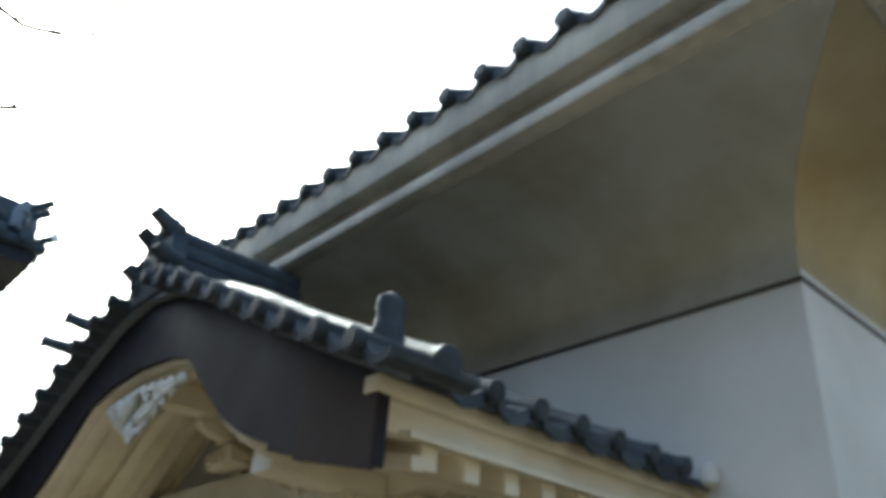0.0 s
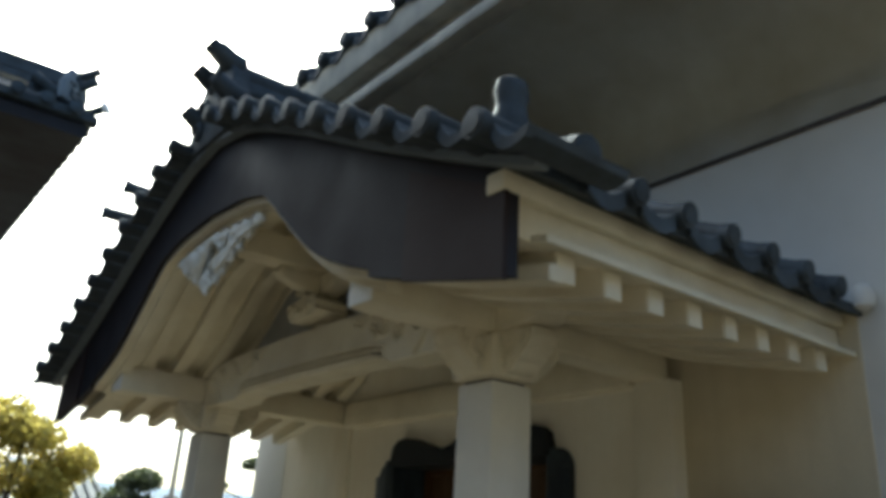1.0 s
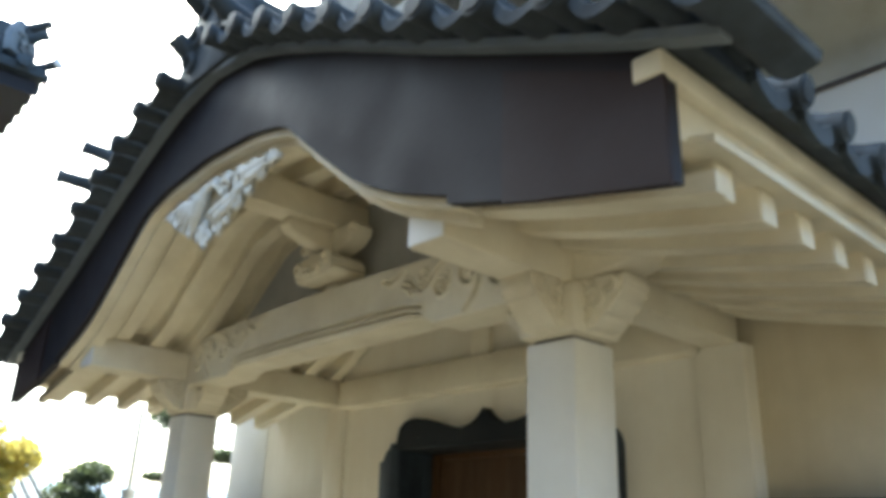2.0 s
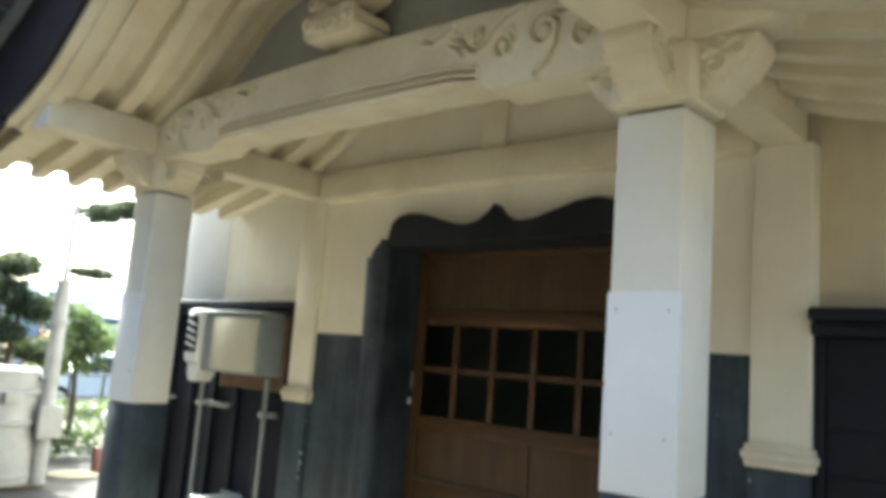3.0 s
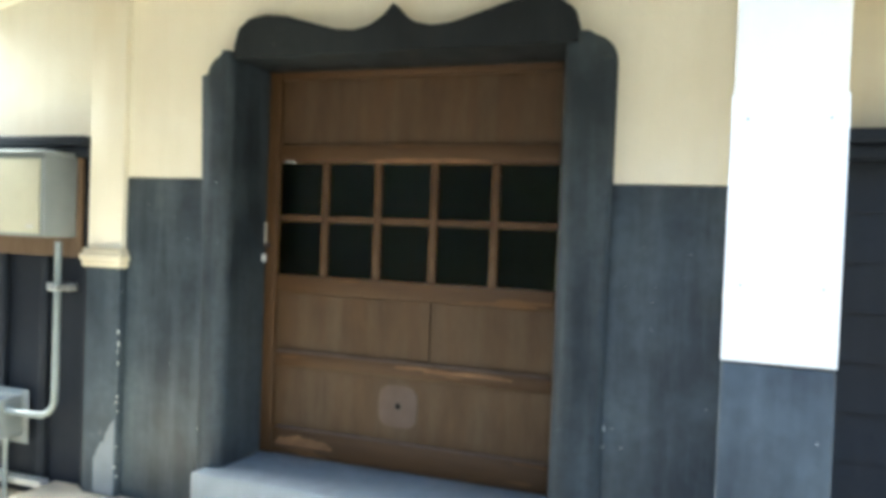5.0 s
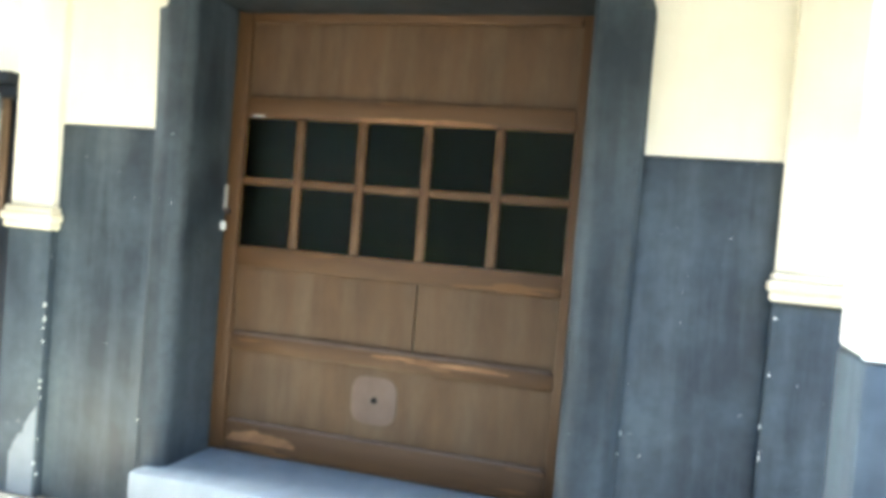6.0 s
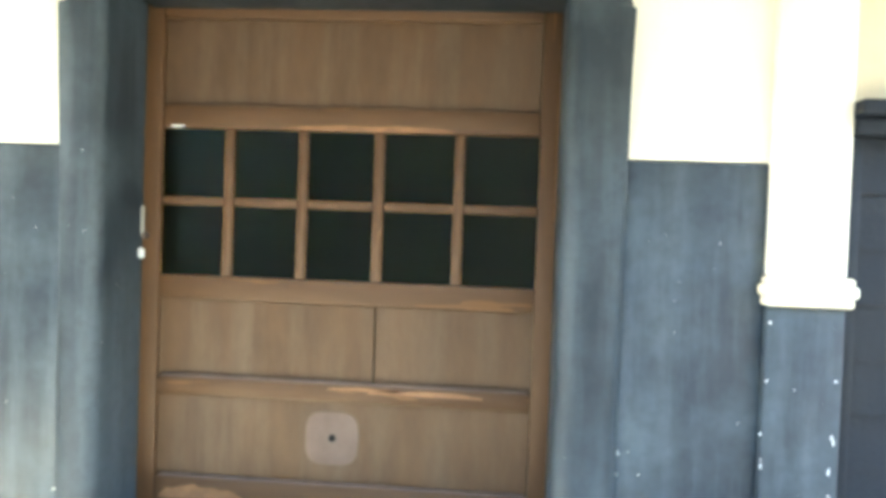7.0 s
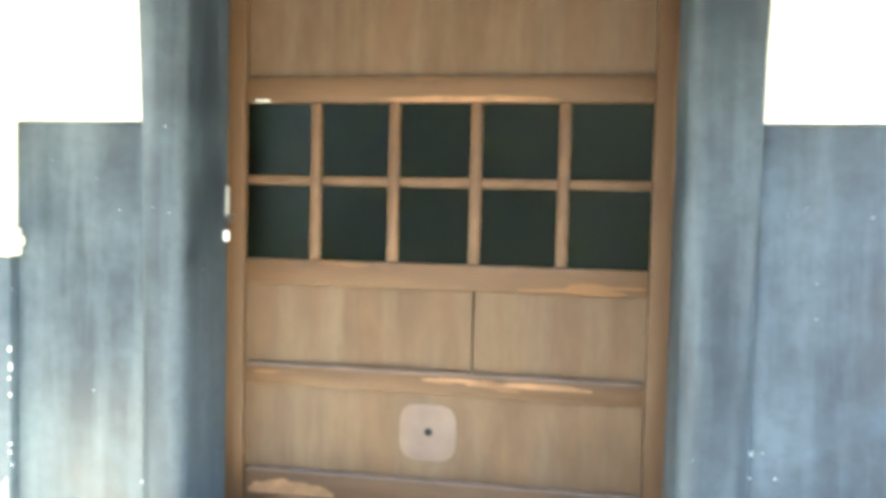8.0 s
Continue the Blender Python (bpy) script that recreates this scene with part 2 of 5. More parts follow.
def box(bm, x0, x1, y0, y1, z0, z1, bevel=0.0, seg=2):
    r = bmesh.ops.create_cube(bm, size=1, matrix=Matrix.Translation(((x0 + x1) / 2, (y0 + y1) / 2, (z0 + z1) / 2)) @ Matrix.Diagonal((abs(x1 - x0), abs(y1 - y0), abs(z1 - z0), 1)))
    if bevel:
        vs = set(r["verts"])
        bmesh.ops.bevel(bm, geom=[ed for ed in bm.edges if ed.verts[0] in vs], offset=bevel, segments=seg, profile=0.5, affect="EDGES")
    return bm


def boxes(*items, bevel=0.0):
    bm = bmesh.new()
    for it in items:
        box(bm, *it, bevel=bevel)
    return bm


def prism(bm, outline, axis, lo, hi, bevel=0.0):
    """Extrude a closed outline of (u, v) along an axis: x takes (y, z), y takes (x, z), z takes (x, y)."""
    def at(u, v, w):
        return {"x": (w, u, v), "y": (u, w, v), "z": (u, v, w)}[axis]
    lower = [bm.verts.new(at(u, v, lo)) for u, v in outline]
    upper = [bm.verts.new(at(u, v, hi)) for u, v in outline]
    caps = [bm.faces.new(lower), bm.faces.new(upper[::-1])]
    n = len(outline)
    for i in range(n):
        bm.faces.new((lower[i], lower[(i + 1) % n], upper[(i + 1) % n], upper[i]))
    if bevel:
        eds = {ed for f in caps for ed in f.edges}
        bmesh.ops.bevel(bm, geom=list(eds), offset=bevel, segments=2, profile=0.5, affect="EDGES")
    return bm


def strip(bm, lower, upper, axis, lo, hi):
    """A curved band between two lines of equal length (quads, so that long curves stay clean), extruded along an axis."""
    def at(p, w):
        return {"x": (w, p[0], p[1]), "y": (p[0], w, p[1])}[axis]
    rows = [[bm.verts.new(at(p, w)) for p in line] for w in (lo, hi) for line in (lower, upper)]
    a0, b0, a1, b1 = rows
    n = len(lower)
    for i in range(n - 1):
        bm.faces.new((a0[i], a0[i + 1], b0[i + 1], b0[i]))
        bm.faces.new((a1[i], b1[i], b1[i + 1], a1[i + 1]))
        bm.faces.new((a0[i], a1[i], a1[i + 1], a0[i + 1]))
        bm.faces.new((b0[i], b0[i + 1], b1[i + 1], b1[i]))
    bm.faces.new((a0[0], b0[0], b1[0], a1[0]))
    bm.faces.new((a0[-1], a1[-1], b1[-1], b0[-1]))
    return bm


def tube(bm, pts, r, seg=10, caps=True):
    """A round bar along pts; r is one radius or one for each point."""
    pts = [Vector(p) for p in pts]
    rs = r if isinstance(r, (list, tuple)) else [r] * len(pts)
    rings = []
    side = None
    for i, p in enumerate(pts):
        d = (pts[min(i + 1, len(pts) - 1)] - pts[max(i - 1, 0)]).normalized()
        if side is None:
            side = d.orthogonal().normalized()
        side = (side - d * side.dot(d)).normalized()
        up = d.cross(side)
        rings.append([bm.verts.new(p + (side * math.cos(2 * math.pi * k / seg) + up * math.sin(2 * math.pi * k / seg)) * rs[i]) for k in range(seg)])
    for one, two in zip(rings, rings[1:]):
        for k in range(seg):
            bm.faces.new((one[k], one[(k + 1) % seg], two[(k + 1) % seg], two[k]))
    if caps:
        bm.faces.new(rings[0][::-1])
        bm.faces.new(rings[-1])
    return bm


def lathe(bm, profile, at=(0, 0, 0), seg=24):
    """Turn (radius, height) pairs round the z axis."""
    rings = [[bm.verts.new((at[0] + r * math.cos(2 * math.pi * k / seg), at[1] + r * math.sin(2 * math.pi * k / seg), at[2] + z)) for k in range(seg)] for r, z in profile]
    for one, two in zip(rings, rings[1:]):
        for k in range(seg):
            bm.faces.new((one[k], one[(k + 1) % seg], two[(k + 1) % seg], two[k]))
    bm.faces.new(rings[0][::-1])
    bm.faces.new(rings[-1])
    return bm


def line(table):
    """A smooth curve through (u, v) pairs, as a function of |u|."""
    us, vs = [p[0] for p in table], [p[1] for p in table]
    fine = np.linspace(us[0], us[-1], 240)
    raw = np.interp(fine, us, vs)
    kern = np.ones(13) / 13
    soft = np.convolve(np.pad(raw, 6, mode="edge"), kern, mode="valid")
    soft[0] = raw[0]
    soft[-7:] = raw[-7:]
    return lambda u: float(np.interp(abs(u), fine, soft))


def spiral(cu, cv, r0, r1, a0, turns, n=40):
    return [(cu + (r0 + (r1 - r0) * k / n) * math.cos(a0 + turns * 2 * math.pi * k / n), cv + (r0 + (r1 - r0) * k / n) * math.sin(a0 + turns * 2 * math.pi * k / n)) for k in range(n + 1)]


def relief(bm, u0, u1, low, high, lines, front, depth, axis="x", nu=200, nv=26, width=0.011, out=-1.0):
    """A carved face: a fine sheet between the lines low(u) and high(u), cut by grooves that follow lines of (u, v)."""
    segs = np.array([[*p, *q] for ln in lines for p, q in zip(ln, ln[1:])])
    us = np.linspace(u0, u1, nu)
    grid = []
    for u in us:
        lo, hi = low(u), high(u)
        col = []
        for j in range(nv):
            v = lo + (hi - lo) * j / (nv - 1)
            px, py = u - segs[:, 0], v - segs[:, 1]
            dx, dy = segs[:, 2] - segs[:, 0], segs[:, 3] - segs[:, 1]
            k = np.clip((px * dx + py * dy) / (dx * dx + dy * dy + 1e-12), 0, 1)
            dist = float(np.sqrt((px - k * dx) ** 2 + (py - k * dy) ** 2).min())
            cut = depth * math.exp(-(dist / width) ** 2) - 0.35 * depth * math.exp(-((dist - 2.6 * width) / (1.2 * width)) ** 2)
            edge = min(j, nv - 1 - j)
            w = front - out * (cut + (0.006 if edge == 0 else 0.0))
            col.append(bm.verts.new((w, u, v) if axis == "x" else (u, w, v)))
        grid.append(col)
    for one, two in zip(grid, grid[1:]):
        for j in range(nv - 1):
            bm.faces.new((one[j], one[j + 1], two[j + 1], two[j]))
    return bm

# ---------------------------------------------------------------- the plan
CY = 5.865                     # middle of the porch
WX, DX = 3.95, 3.86            # face of the great wall; face of the wall round the door
GZ, FZ = -0.30, -0.12          # ground; porch floor
CORNER, NORTH = 2.28, 9.50     # the great wall's ends
EAVE_X, EAVE_Z = 2.60, 4.73    # lower edge of the great eave
LOW = line([(0, 3.55), (0.5, 3.515), (0.8, 3.44), (1.0, 3.27), (1.2, 3.11), (1.42, 2.94), (1.67, 2.82), (1.93, 2.73), (2.27, 2.645), (2.85, 2.525), (3.2, 2.47)])
TOP = line([(0, 4.02), (0.45, 3.95), (0.8, 3.81), (1.26, 3.60), (1.85, 3.30), (2.3, 3.09), (2.65, 2.93), (2.86, 2.84), (3.12, 2.74)])


def span(a0, a1, n, f=None, lift=0.0):
    """Points (y, z) across the porch from d = a0 to a1 on the line f."""
    return [(CY + a0 + (a1 - a0) * k / n, f(a0 + (a1 - a0) * k / n) + lift) for k in range(n + 1)]


# ---------------------------------------------------------------- ground and great building
bm = bmesh.new()
bmesh.ops.create_grid(bm, x_segments=60, y_segments=60, size=300)
for v in bm.verts:
    v.co.z = GZ
part("ground", bm, M_GROUND, label="sandy beige ground with worn patches", kind="structure")
# dark patch on the garden ground, painted in for the shade there
bm = bmesh.new()
rng = random.Random(17)
rim = []
for k in range(48):
    a = 2 * math.pi * k / 48
    r = 1 + 0.10 * math.sin(3 * a + 1) + 0.05 * math.sin(7 * a) + rng.uniform(-0.03, 0.03)
    rim.append((3.6 + 4.6 * r * math.cos(a), 12.9 + 4.3 * r * math.sin(a)))
prism(bm, rim, "z", GZ - 0.05, GZ + 0.012)
part("soil_bed", bm, M_GROUNDSHADE, label="darker brown patch of garden ground, put in for shade", kind="structure")
bm = boxes((2.15, 4.15, 3.75, 7.98, GZ - 0.1, FZ), bevel=0.015)
part("porch_floor", bm, M_FLOOR, label="tan concrete porch floor one step above the ground", kind="structure")

# great wall with the doorway through it
bm = boxes((WX, 4.25, CORNER, 4.95, GZ, 4.2), (WX, 4.25, 6.82, NORTH, GZ, 4.2), (WX, 4.25, 4.95, 6.82, 2.34, 4.2), (WX, 4.25, 4.95, 6.82, GZ - 0.1, 0.10))
part("wall_west", bm, M_WALL, label="tall grey-white plaster wall of the storehouse", kind="structure")
part("wall_south", boxes((WX + 0.004, 11.0, CORNER - 0.004, CORNER + 0.3, GZ, 4.2)), M_WALL, label="grey-white plaster side wall", kind="structure")
part("wall_north", boxes((WX + 0.004, 11.0, NORTH - 0.3, NORTH + 0.004, GZ, 4.2)), M_WALL, label="plain plaster side wall", kind="structure")
part("wall_east", boxes((10.7, 11.0, CORNER + 0.3, NORTH - 0.3, GZ, 4.2)), M_WALL, label="plain plaster rear wall", kind="structure")
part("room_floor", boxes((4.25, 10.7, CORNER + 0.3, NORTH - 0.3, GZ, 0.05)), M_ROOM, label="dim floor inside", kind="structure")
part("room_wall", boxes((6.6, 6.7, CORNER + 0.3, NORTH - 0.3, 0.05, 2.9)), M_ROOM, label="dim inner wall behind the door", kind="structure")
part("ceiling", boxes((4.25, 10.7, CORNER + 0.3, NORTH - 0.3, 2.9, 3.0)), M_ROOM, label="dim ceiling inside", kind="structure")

# sunken joint where the wall meets the flaring eave
bm = bmesh.new()
tube(bm, [(WX - 0.012, NORTH, 3.97), (WX - 0.012, CORNER - 0.012, 3.97), (11.0, CORNER - 0.012, 3.97)], 0.016, 8)
part("trim", bm, M_IRON, label="thin dark joint line under the eave", kind="structure")

# flaring plaster eave, west and south, meeting at a hip
OVER_W, OVER_S = WX - EAVE_X, 1.02


def flare(k):
    """Rise of the soffit at the share k of the overhang."""
    return 3.975 + (EAVE_Z - 3.975) * (1 - (1 - math.sqrt(k)) ** 2.4)


bm = bmesh.new()
prev = None
for i in range(21):
    k = (i / 20) ** 2
    row = [bm.verts.new((WX - OVER_W * k, NORTH + 0.8 * k, flare(k))), bm.verts.new((WX - OVER_W * k, CORNER - OVER_S * k, flare(k)))]
    if prev:
        bm.faces.new((prev[0], prev[1], row[1], row[0]))
    prev = row
bmesh.ops.solidify(bm, geom=bm.faces[:], thickness=-0.08)
part("eave_soffit", bm, M_SOFFIT, label="stained grey plaster underside of the great eave", kind="structure")
bm = bmesh.new()
prev = None
for i in range(21):
    k = (i / 20) ** 2
    row = [bm.verts.new((WX - OVER_W * k, CORNER - OVER_S * k - 0.002, flare(k))), bm.verts.new((11.0, CORNER - OVER_S * k - 0.002, flare(k)))]
    if prev:
        bm.faces.new((prev[0], prev[1], row[1], row[0]))
    prev = row
bmesh.ops.solidify(bm, geom=bm.faces[:], thickness=-0.08)
part("eave_soffit", bm, M_OCHRE, label="ochre-stained plaster underside of the side eave", kind="structure")

great_roof = thing("great_roof", (EAVE_X, CORNER, EAVE_Z), "grey tiled roof of the plastered storehouse", "roof", kind="structure")
SE = CORNER - OVER_S            # southern edge of the eave
part("fascia", boxes((EAVE_X - 0.10, EAVE_X + 0.05, SE - 0.10, NORTH + 0.8, 4.935, 5.188), bevel=0.012), M_FASCIA, great_roof, "broad grey plaster fascia")
part("fascia_recess", boxes((EAVE_X + 0.03, EAVE_X + 0.12, SE + 0.03, NORTH + 0.8, 4.79, 4.936)), M_FASCIA, great_roof)
part("moulding", boxes((EAVE_X - 0.045, EAVE_X + 0.10, SE - 0.045, NORTH + 0.8, 4.70, 4.80), bevel=0.02), M_FASCIA, great_roof, "pale plaster moulding along the eave")
part("fascia", boxes((EAVE_X + 0.052, 11.0, SE - 0.10, SE + 0.05, 4.935, 5.188), bevel=0.012), M_FASCIA, great_roof, "broad grey plaster fascia")
part("moulding", boxes((EAVE_X + 0.102, 11.0, SE - 0.045, SE + 0.10, 4.70, 4.80), bevel=0.02), M_FASCIA, great_roof, "pale plaster moulding along the eave")
part("fascia_recess", boxes((EAVE_X + 0.122, 11.0, SE + 0.03, SE + 0.12, 4.79, 4.936)), M_FASCIA, great_roof)
bm = bmesh.new()
top_z = 5.19
ridge_x, ridge_z = 7.4, 8.6
lo = [(EAVE_X - 0.12, CORNER - OVER_S - 0.12), (12.2, CORNER - OVER_S - 0.12), (12.2, NORTH + 0.9), (EAVE_X - 0.12, NORTH + 0.9)]
vs = [bm.verts.new((x, y, top_z)) for x, y in lo] + [bm.verts.new((ridge_x, CORNER + 1.5, ridge_z)), bm.verts.new((ridge_x, NORTH - 1.5, ridge_z))]
for f in ((0, 1, 4), (1, 2, 5, 4), (2, 3, 5), (3, 0, 4, 5), (0, 3, 2, 1)):
    bm.faces.new([vs[i] for i in f])
part("roof_deck", bm, M_TILE, great_roof, smooth=False)


def barrel_tile(length, r, slope, disc=True):
    """A half-round tile that runs along +x from its round end plate at the origin, rising by slope."""
    bm = bmesh.new()
    tube(bm, [(0.0, 0, 0), (length, 0, length * slope)], r, 12)
    if disc:
        tube(bm, [(-0.028, 0, 0), (0.012, 0, 0)], r * 1.10, 14)
        tube(bm, [(-0.036, 0, 0), (-0.027, 0, 0)], [r * 0.80, r * 0.86], 14)
    return bm


def pan_tile(length, width, slope, drop=0.035):
    """A shallow dished tile between two barrels, with a turned-down lip."""
    bm = bmesh.new()
    n = 6
    lower = [(-width / 2 + width * k / n, -0.02 - 0.045 * math.sin(math.pi * k / n)) for k in range(n + 1)]
    upper = [(u, v + 0.03) for u, v in lower]
    strip(bm, lower, upper, "x", 0.0, length)
    lip = [(u, v - drop) for u, v in lower]
    strip(bm, lip, upper, "x", -0.02, 0.012)
    for v in bm.verts:
        v.co.z += v.co.x * slope
    return bm


roll = part("eave_barrel", barrel_tile(1.2, 0.062, 0.62), M_TILE, great_roof)
roll.matrix_basis = pose(EAVE_X - 0.14, 1.40, top_z + 0.055)
pan = part("eave_pan", pan_tile(1.2, 0.20, 0.62), M_TILE, great_roof)
pan.matrix_basis = pose(EAVE_X - 0.10, 1.57, top_z + 0.05)
for i in range(1, 26):
    again(roll, great_roof, pose(EAVE_X - 0.14, 1.40 + 0.34 * i, top_z + 0.055))
    again(pan, great_roof, pose(EAVE_X - 0.10, 1.57 + 0.34 * i, top_z + 0.05))
for i in range(1, 16):
    again(roll, great_roof, pose(EAVE_X + 0.34 * i, CORNER - OVER_S - 0.14, top_z + 0.055, 0, 0, 90))

# upturned tiles on the far corner of the hip
for p, q in (((2.75, 9.75, 5.16), (2.16, 9.98, 5.30)), ((2.75, 10.15, 5.00), (2.08, 10.40, 5.09))):
    bm = bmesh.new()
    p, q = Vector(p), Vector(q)
    tube(bm, [p, p.lerp(q, 0.6), q], [0.085, 0.08, 0.07], 12)
    tube(bm, [q - (q - p).normalized() * 0.01, q + (q - p).normalized() * 0.03], 0.085, 14)
    part("hip_horn", bm, M_TILE, great_roof, "upturned round tile")

# dado boards and their cap on the great wall, both sides of the porch
for y0, y1, side in ((CORNER + 0.02, 4.03, "dado_south"), (7.70, 9.40, "dado_north")):
    d = thing(side, (WX, y0, GZ), "black-stained board dado with a moulded cap along the wall", "dado", kind="structure")
    part("board", boxes((WX - 0.06, WX - 0.002, y0, y1, -0.22, 1.78)), M_DADO2, d)
    part("cap", boxes((WX - 0.19, WX - 0.002, y0 - (0.02 if y0 < 5 else 0), y1 + (0.02 if y0 > 5 else 0), 1.828, 1.885), (WX - 0.15, WX - 0.003, y0, y1, 1.765, 1.826), bevel=0.012), M_DADO2, d)
    if y0 > 5:
        for i in range(6):
            y = y0 + 0.03 + (y1 - y0 - 0.06) * i / 5
            part("batten", boxes((WX - 0.095, WX - 0.061, y - 0.03, y + 0.03, -0.22, 1.762), bevel=0.006), M_DADO2, d)
    else:
        rr = random.Random(3)
        for i in range(10):
            z0 = -0.21 + 0.197 * i
            bm = bmesh.new()
            t0, t1 = 0.016 + 0.004 * rr.random(), 0.006 + 0.002 * rr.random()
            prism(bm, [(WX - 0.061, z0), (WX - 0.061 - t0, z0), (WX - 0.061 - t1, z0 + 0.195), (WX - 0.061, z0 + 0.195)], "y", y0 + 0.01, y1 - 0.05)
            part("plank", bm, M_DADO2, d)
        part("batten", boxes((WX - 0.095, WX - 0.061, y1 - 0.048, y1 - 0.002, -0.22, 1.762), bevel=0.006), M_DADO2, d)
bm = boxes((WX - 0.10, WX + 0.1, 7.72, NORTH + 0.05, GZ - 0.05, -0.222), (WX - 0.10, WX + 0.1, CORNER - 0.05, 4.02, GZ - 0.05, -0.222), bevel=0.02)
part("plinth", bm, M_STONE, label="tan stone plinth under the black boards", kind="structure")
# end of the wall; its brighter light is put into the colour
part("wall_end", boxes((WX - 0.02, WX - 0.001, 8.84, NORTH - 0.01, 1.89, 3.90), bevel=0.006), M_ENDWALL, label="end of the wall, its brighter light put into the white", kind="structure")
# wall parts beside and above the door, cream, darker ochre on the south
part("wall_porch", boxes((WX - 0.012, WX - 0.001, 7.70, 8.838, 1.887, 3.2)), M_CREAM, label="aged cream plaster under the porch roof", kind="structure")
part("wall_porch", boxes((WX - 0.012, WX - 0.001, 3.0, 4.03, 1.887, 2.93), (WX - 0.012, WX - 0.001, 4.031, 4.29, 2.662, 3.1)), M_DULLOCHRE, label="darker ochre plaster under the porch eave", kind="structure")
JW, JI = 1.05, 0.875           # half widths of the door surround, outside and inside
DC = 5.885                     # middle of the door
bm = boxes((DX, WX - 0.001, 4.30, DC - JI - 0.02, 1.663, 2.66), (DX, WX - 0.001, DC + JI + 0.02, 7.458, 1.663, 2.66), (DX, WX - 0.001, DC - JI - 0.02, DC + JI + 0.02, 2.34, 2.66))
part("wall_door", bm, M_CREAM, label="aged cream plaster wall round the door", kind="structure")
part("dado_door", boxes((DX - 0.006, WX - 0.001, 4.30, CY - JW, FZ, 1.66), bevel=0.008), M_DADO, label="worn blue-black plaster dado beside the door", kind="structure")
part("dado_door", boxes((DX - 0.006, WX - 0.001, CY + JW, 7.458, FZ, 1.66), bevel=0.008), M_DADO, label="worn blue-black plaster dado beside the door", kind="structure")

# piers at both ends of the door wall
for y0, y1 in ((4.03, 4.30), (7.458, 7.70)):
    p = thing("pier", (3.82, y0, FZ), "pilaster, cream above a moulding and worn black below", "pilaster", "pilasters beside the door wall", "structure")
    part("shaft", boxes((3.82, WX - 0.001, y0, y1, 1.262, 2.66), bevel=0.008), M_CREAM, p)
    part("base", boxes((3.815, WX - 0.001, y0, y1, FZ, 1.155), bevel=0.008), M_DADO, p, "worn black lower part")
    part("moulding", boxes((3.79, WX - 0.001, y0 - 0.02, y1 + 0.012, 1.232, 1.262), (3.78, WX - 0.001, y0 - 0.032, y1 + 0.024, 1.192, 1.234), (3.788, WX - 0.001, y0 - 0.02, y1 + 0.012, 1.157, 1.194), bevel=0.011), M_TRIM, p, "cream roll moulding")

# bare patch low on one pilaster, where the black has come away
rng = random.Random(5)
pts = [(7.470 + 0.012 * k, -0.06 + (0.40 - 0.020 * k) * rng.uniform(0.86, 1.0)) for k in range(13)]
bm = bmesh.new()
strip(bm, [(u, FZ + 0.01) for u, v in pts], pts, "x", 3.8125, 3.818)
part("bare_patch", bm, M_STEP, label="pale grey patch where the black plaster has worn off", kind="structure")

# ---------------------------------------------------------------- door surround
surround = thing("door_surround", (3.8, DC, FZ), "rounded black plaster door surround with an ogee head", "door frame", kind="structure")
for s in (-1, 1):
    o, i = CY + s * JW + s * 0.02, DC + s * (JI if s > 0 else JI - 0.02)
    r = 0.13
    ln = [(i, 0.02), (o, 0.02), (o, 2.32 - r)] + [(o - s * r * (1 - math.cos(k * math.pi / 16)), 2.32 - r + r * math.sin(k * math.pi / 16)) for k in range(1, 8)] + [(o - s * r, 2.32), (i, 2.32)]
    bm = bmesh.new()
    prism(bm, ln, "x", 3.80, 4.22)
    lip = [ed for ed in bm.edges if all(abs(v.co.x - 3.80) < 1e-4 for v in ed.verts) and min(v.co.z for v in ed.verts) < 2.315 and max(v.co.z for v in ed.verts) > 0.03]
    bmesh.ops.bevel(bm, geom=lip, offset=0.07, segments=7, profile=0.5, affect="EDGES")
    part("jamb", bm, M_JAMB, surround)
OGEE = [(-0.875, 2.24), (-0.885, 2.33), (-0.86, 2.42), (-0.80, 2.465), (-0.70, 2.482), (-0.58, 2.468), (-0.45, 2.43), (-0.30, 2.388), (-0.20, 2.380), (-0.12, 2.398), (-0.05, 2.44), (0.0, 2.495), (0.05, 2.44), (0.12, 2.398), (0.20, 2.380), (0.30, 2.388), (0.45, 2.43), (0.58, 2.468), (0.70, 2.482), (0.80, 2.465), (0.86, 2.42), (0.885, 2.33), (0.875, 2.24)]
fine = []
for (u0, v0), (u1, v1) in zip(OGEE, OGEE[1:]):
    fine += [(CY - 0.02 + u0, v0), (CY - 0.02 + (u0 + u1) / 2, (v0 + v1) / 2)]
fine.append((CY - 0.02 + OGEE[-1][0], OGEE[-1][1]))
bm = bmesh.new()
strip(bm, [(u, 2.27) for u, v in fine], [(u, max(v, 2.285)) for u, v in fine], "x", 3.785, 4.2)
bmesh.ops.bevel(bm, geom=[ed for ed in bm.edges if all(abs(v.co.x - 3.785) < 1e-4 and v.co.z > 2.284 for v in ed.verts) and len(ed.link_faces) == 2 and ed.calc_face_angle(0) > 1.0], offset=0.02, segments=3, profile=0.5, affect="EDGES")
part("ogee_head", bm, M_HEAD, surround, "blacker ogee head")
bm = boxes((3.70, 4.25, DC - 0.98, DC + 0.98, FZ, 0.145), bevel=0.02)
part("door_sill", bm, M_STEP, label="slate-grey stone sill step below the door", kind="structure")

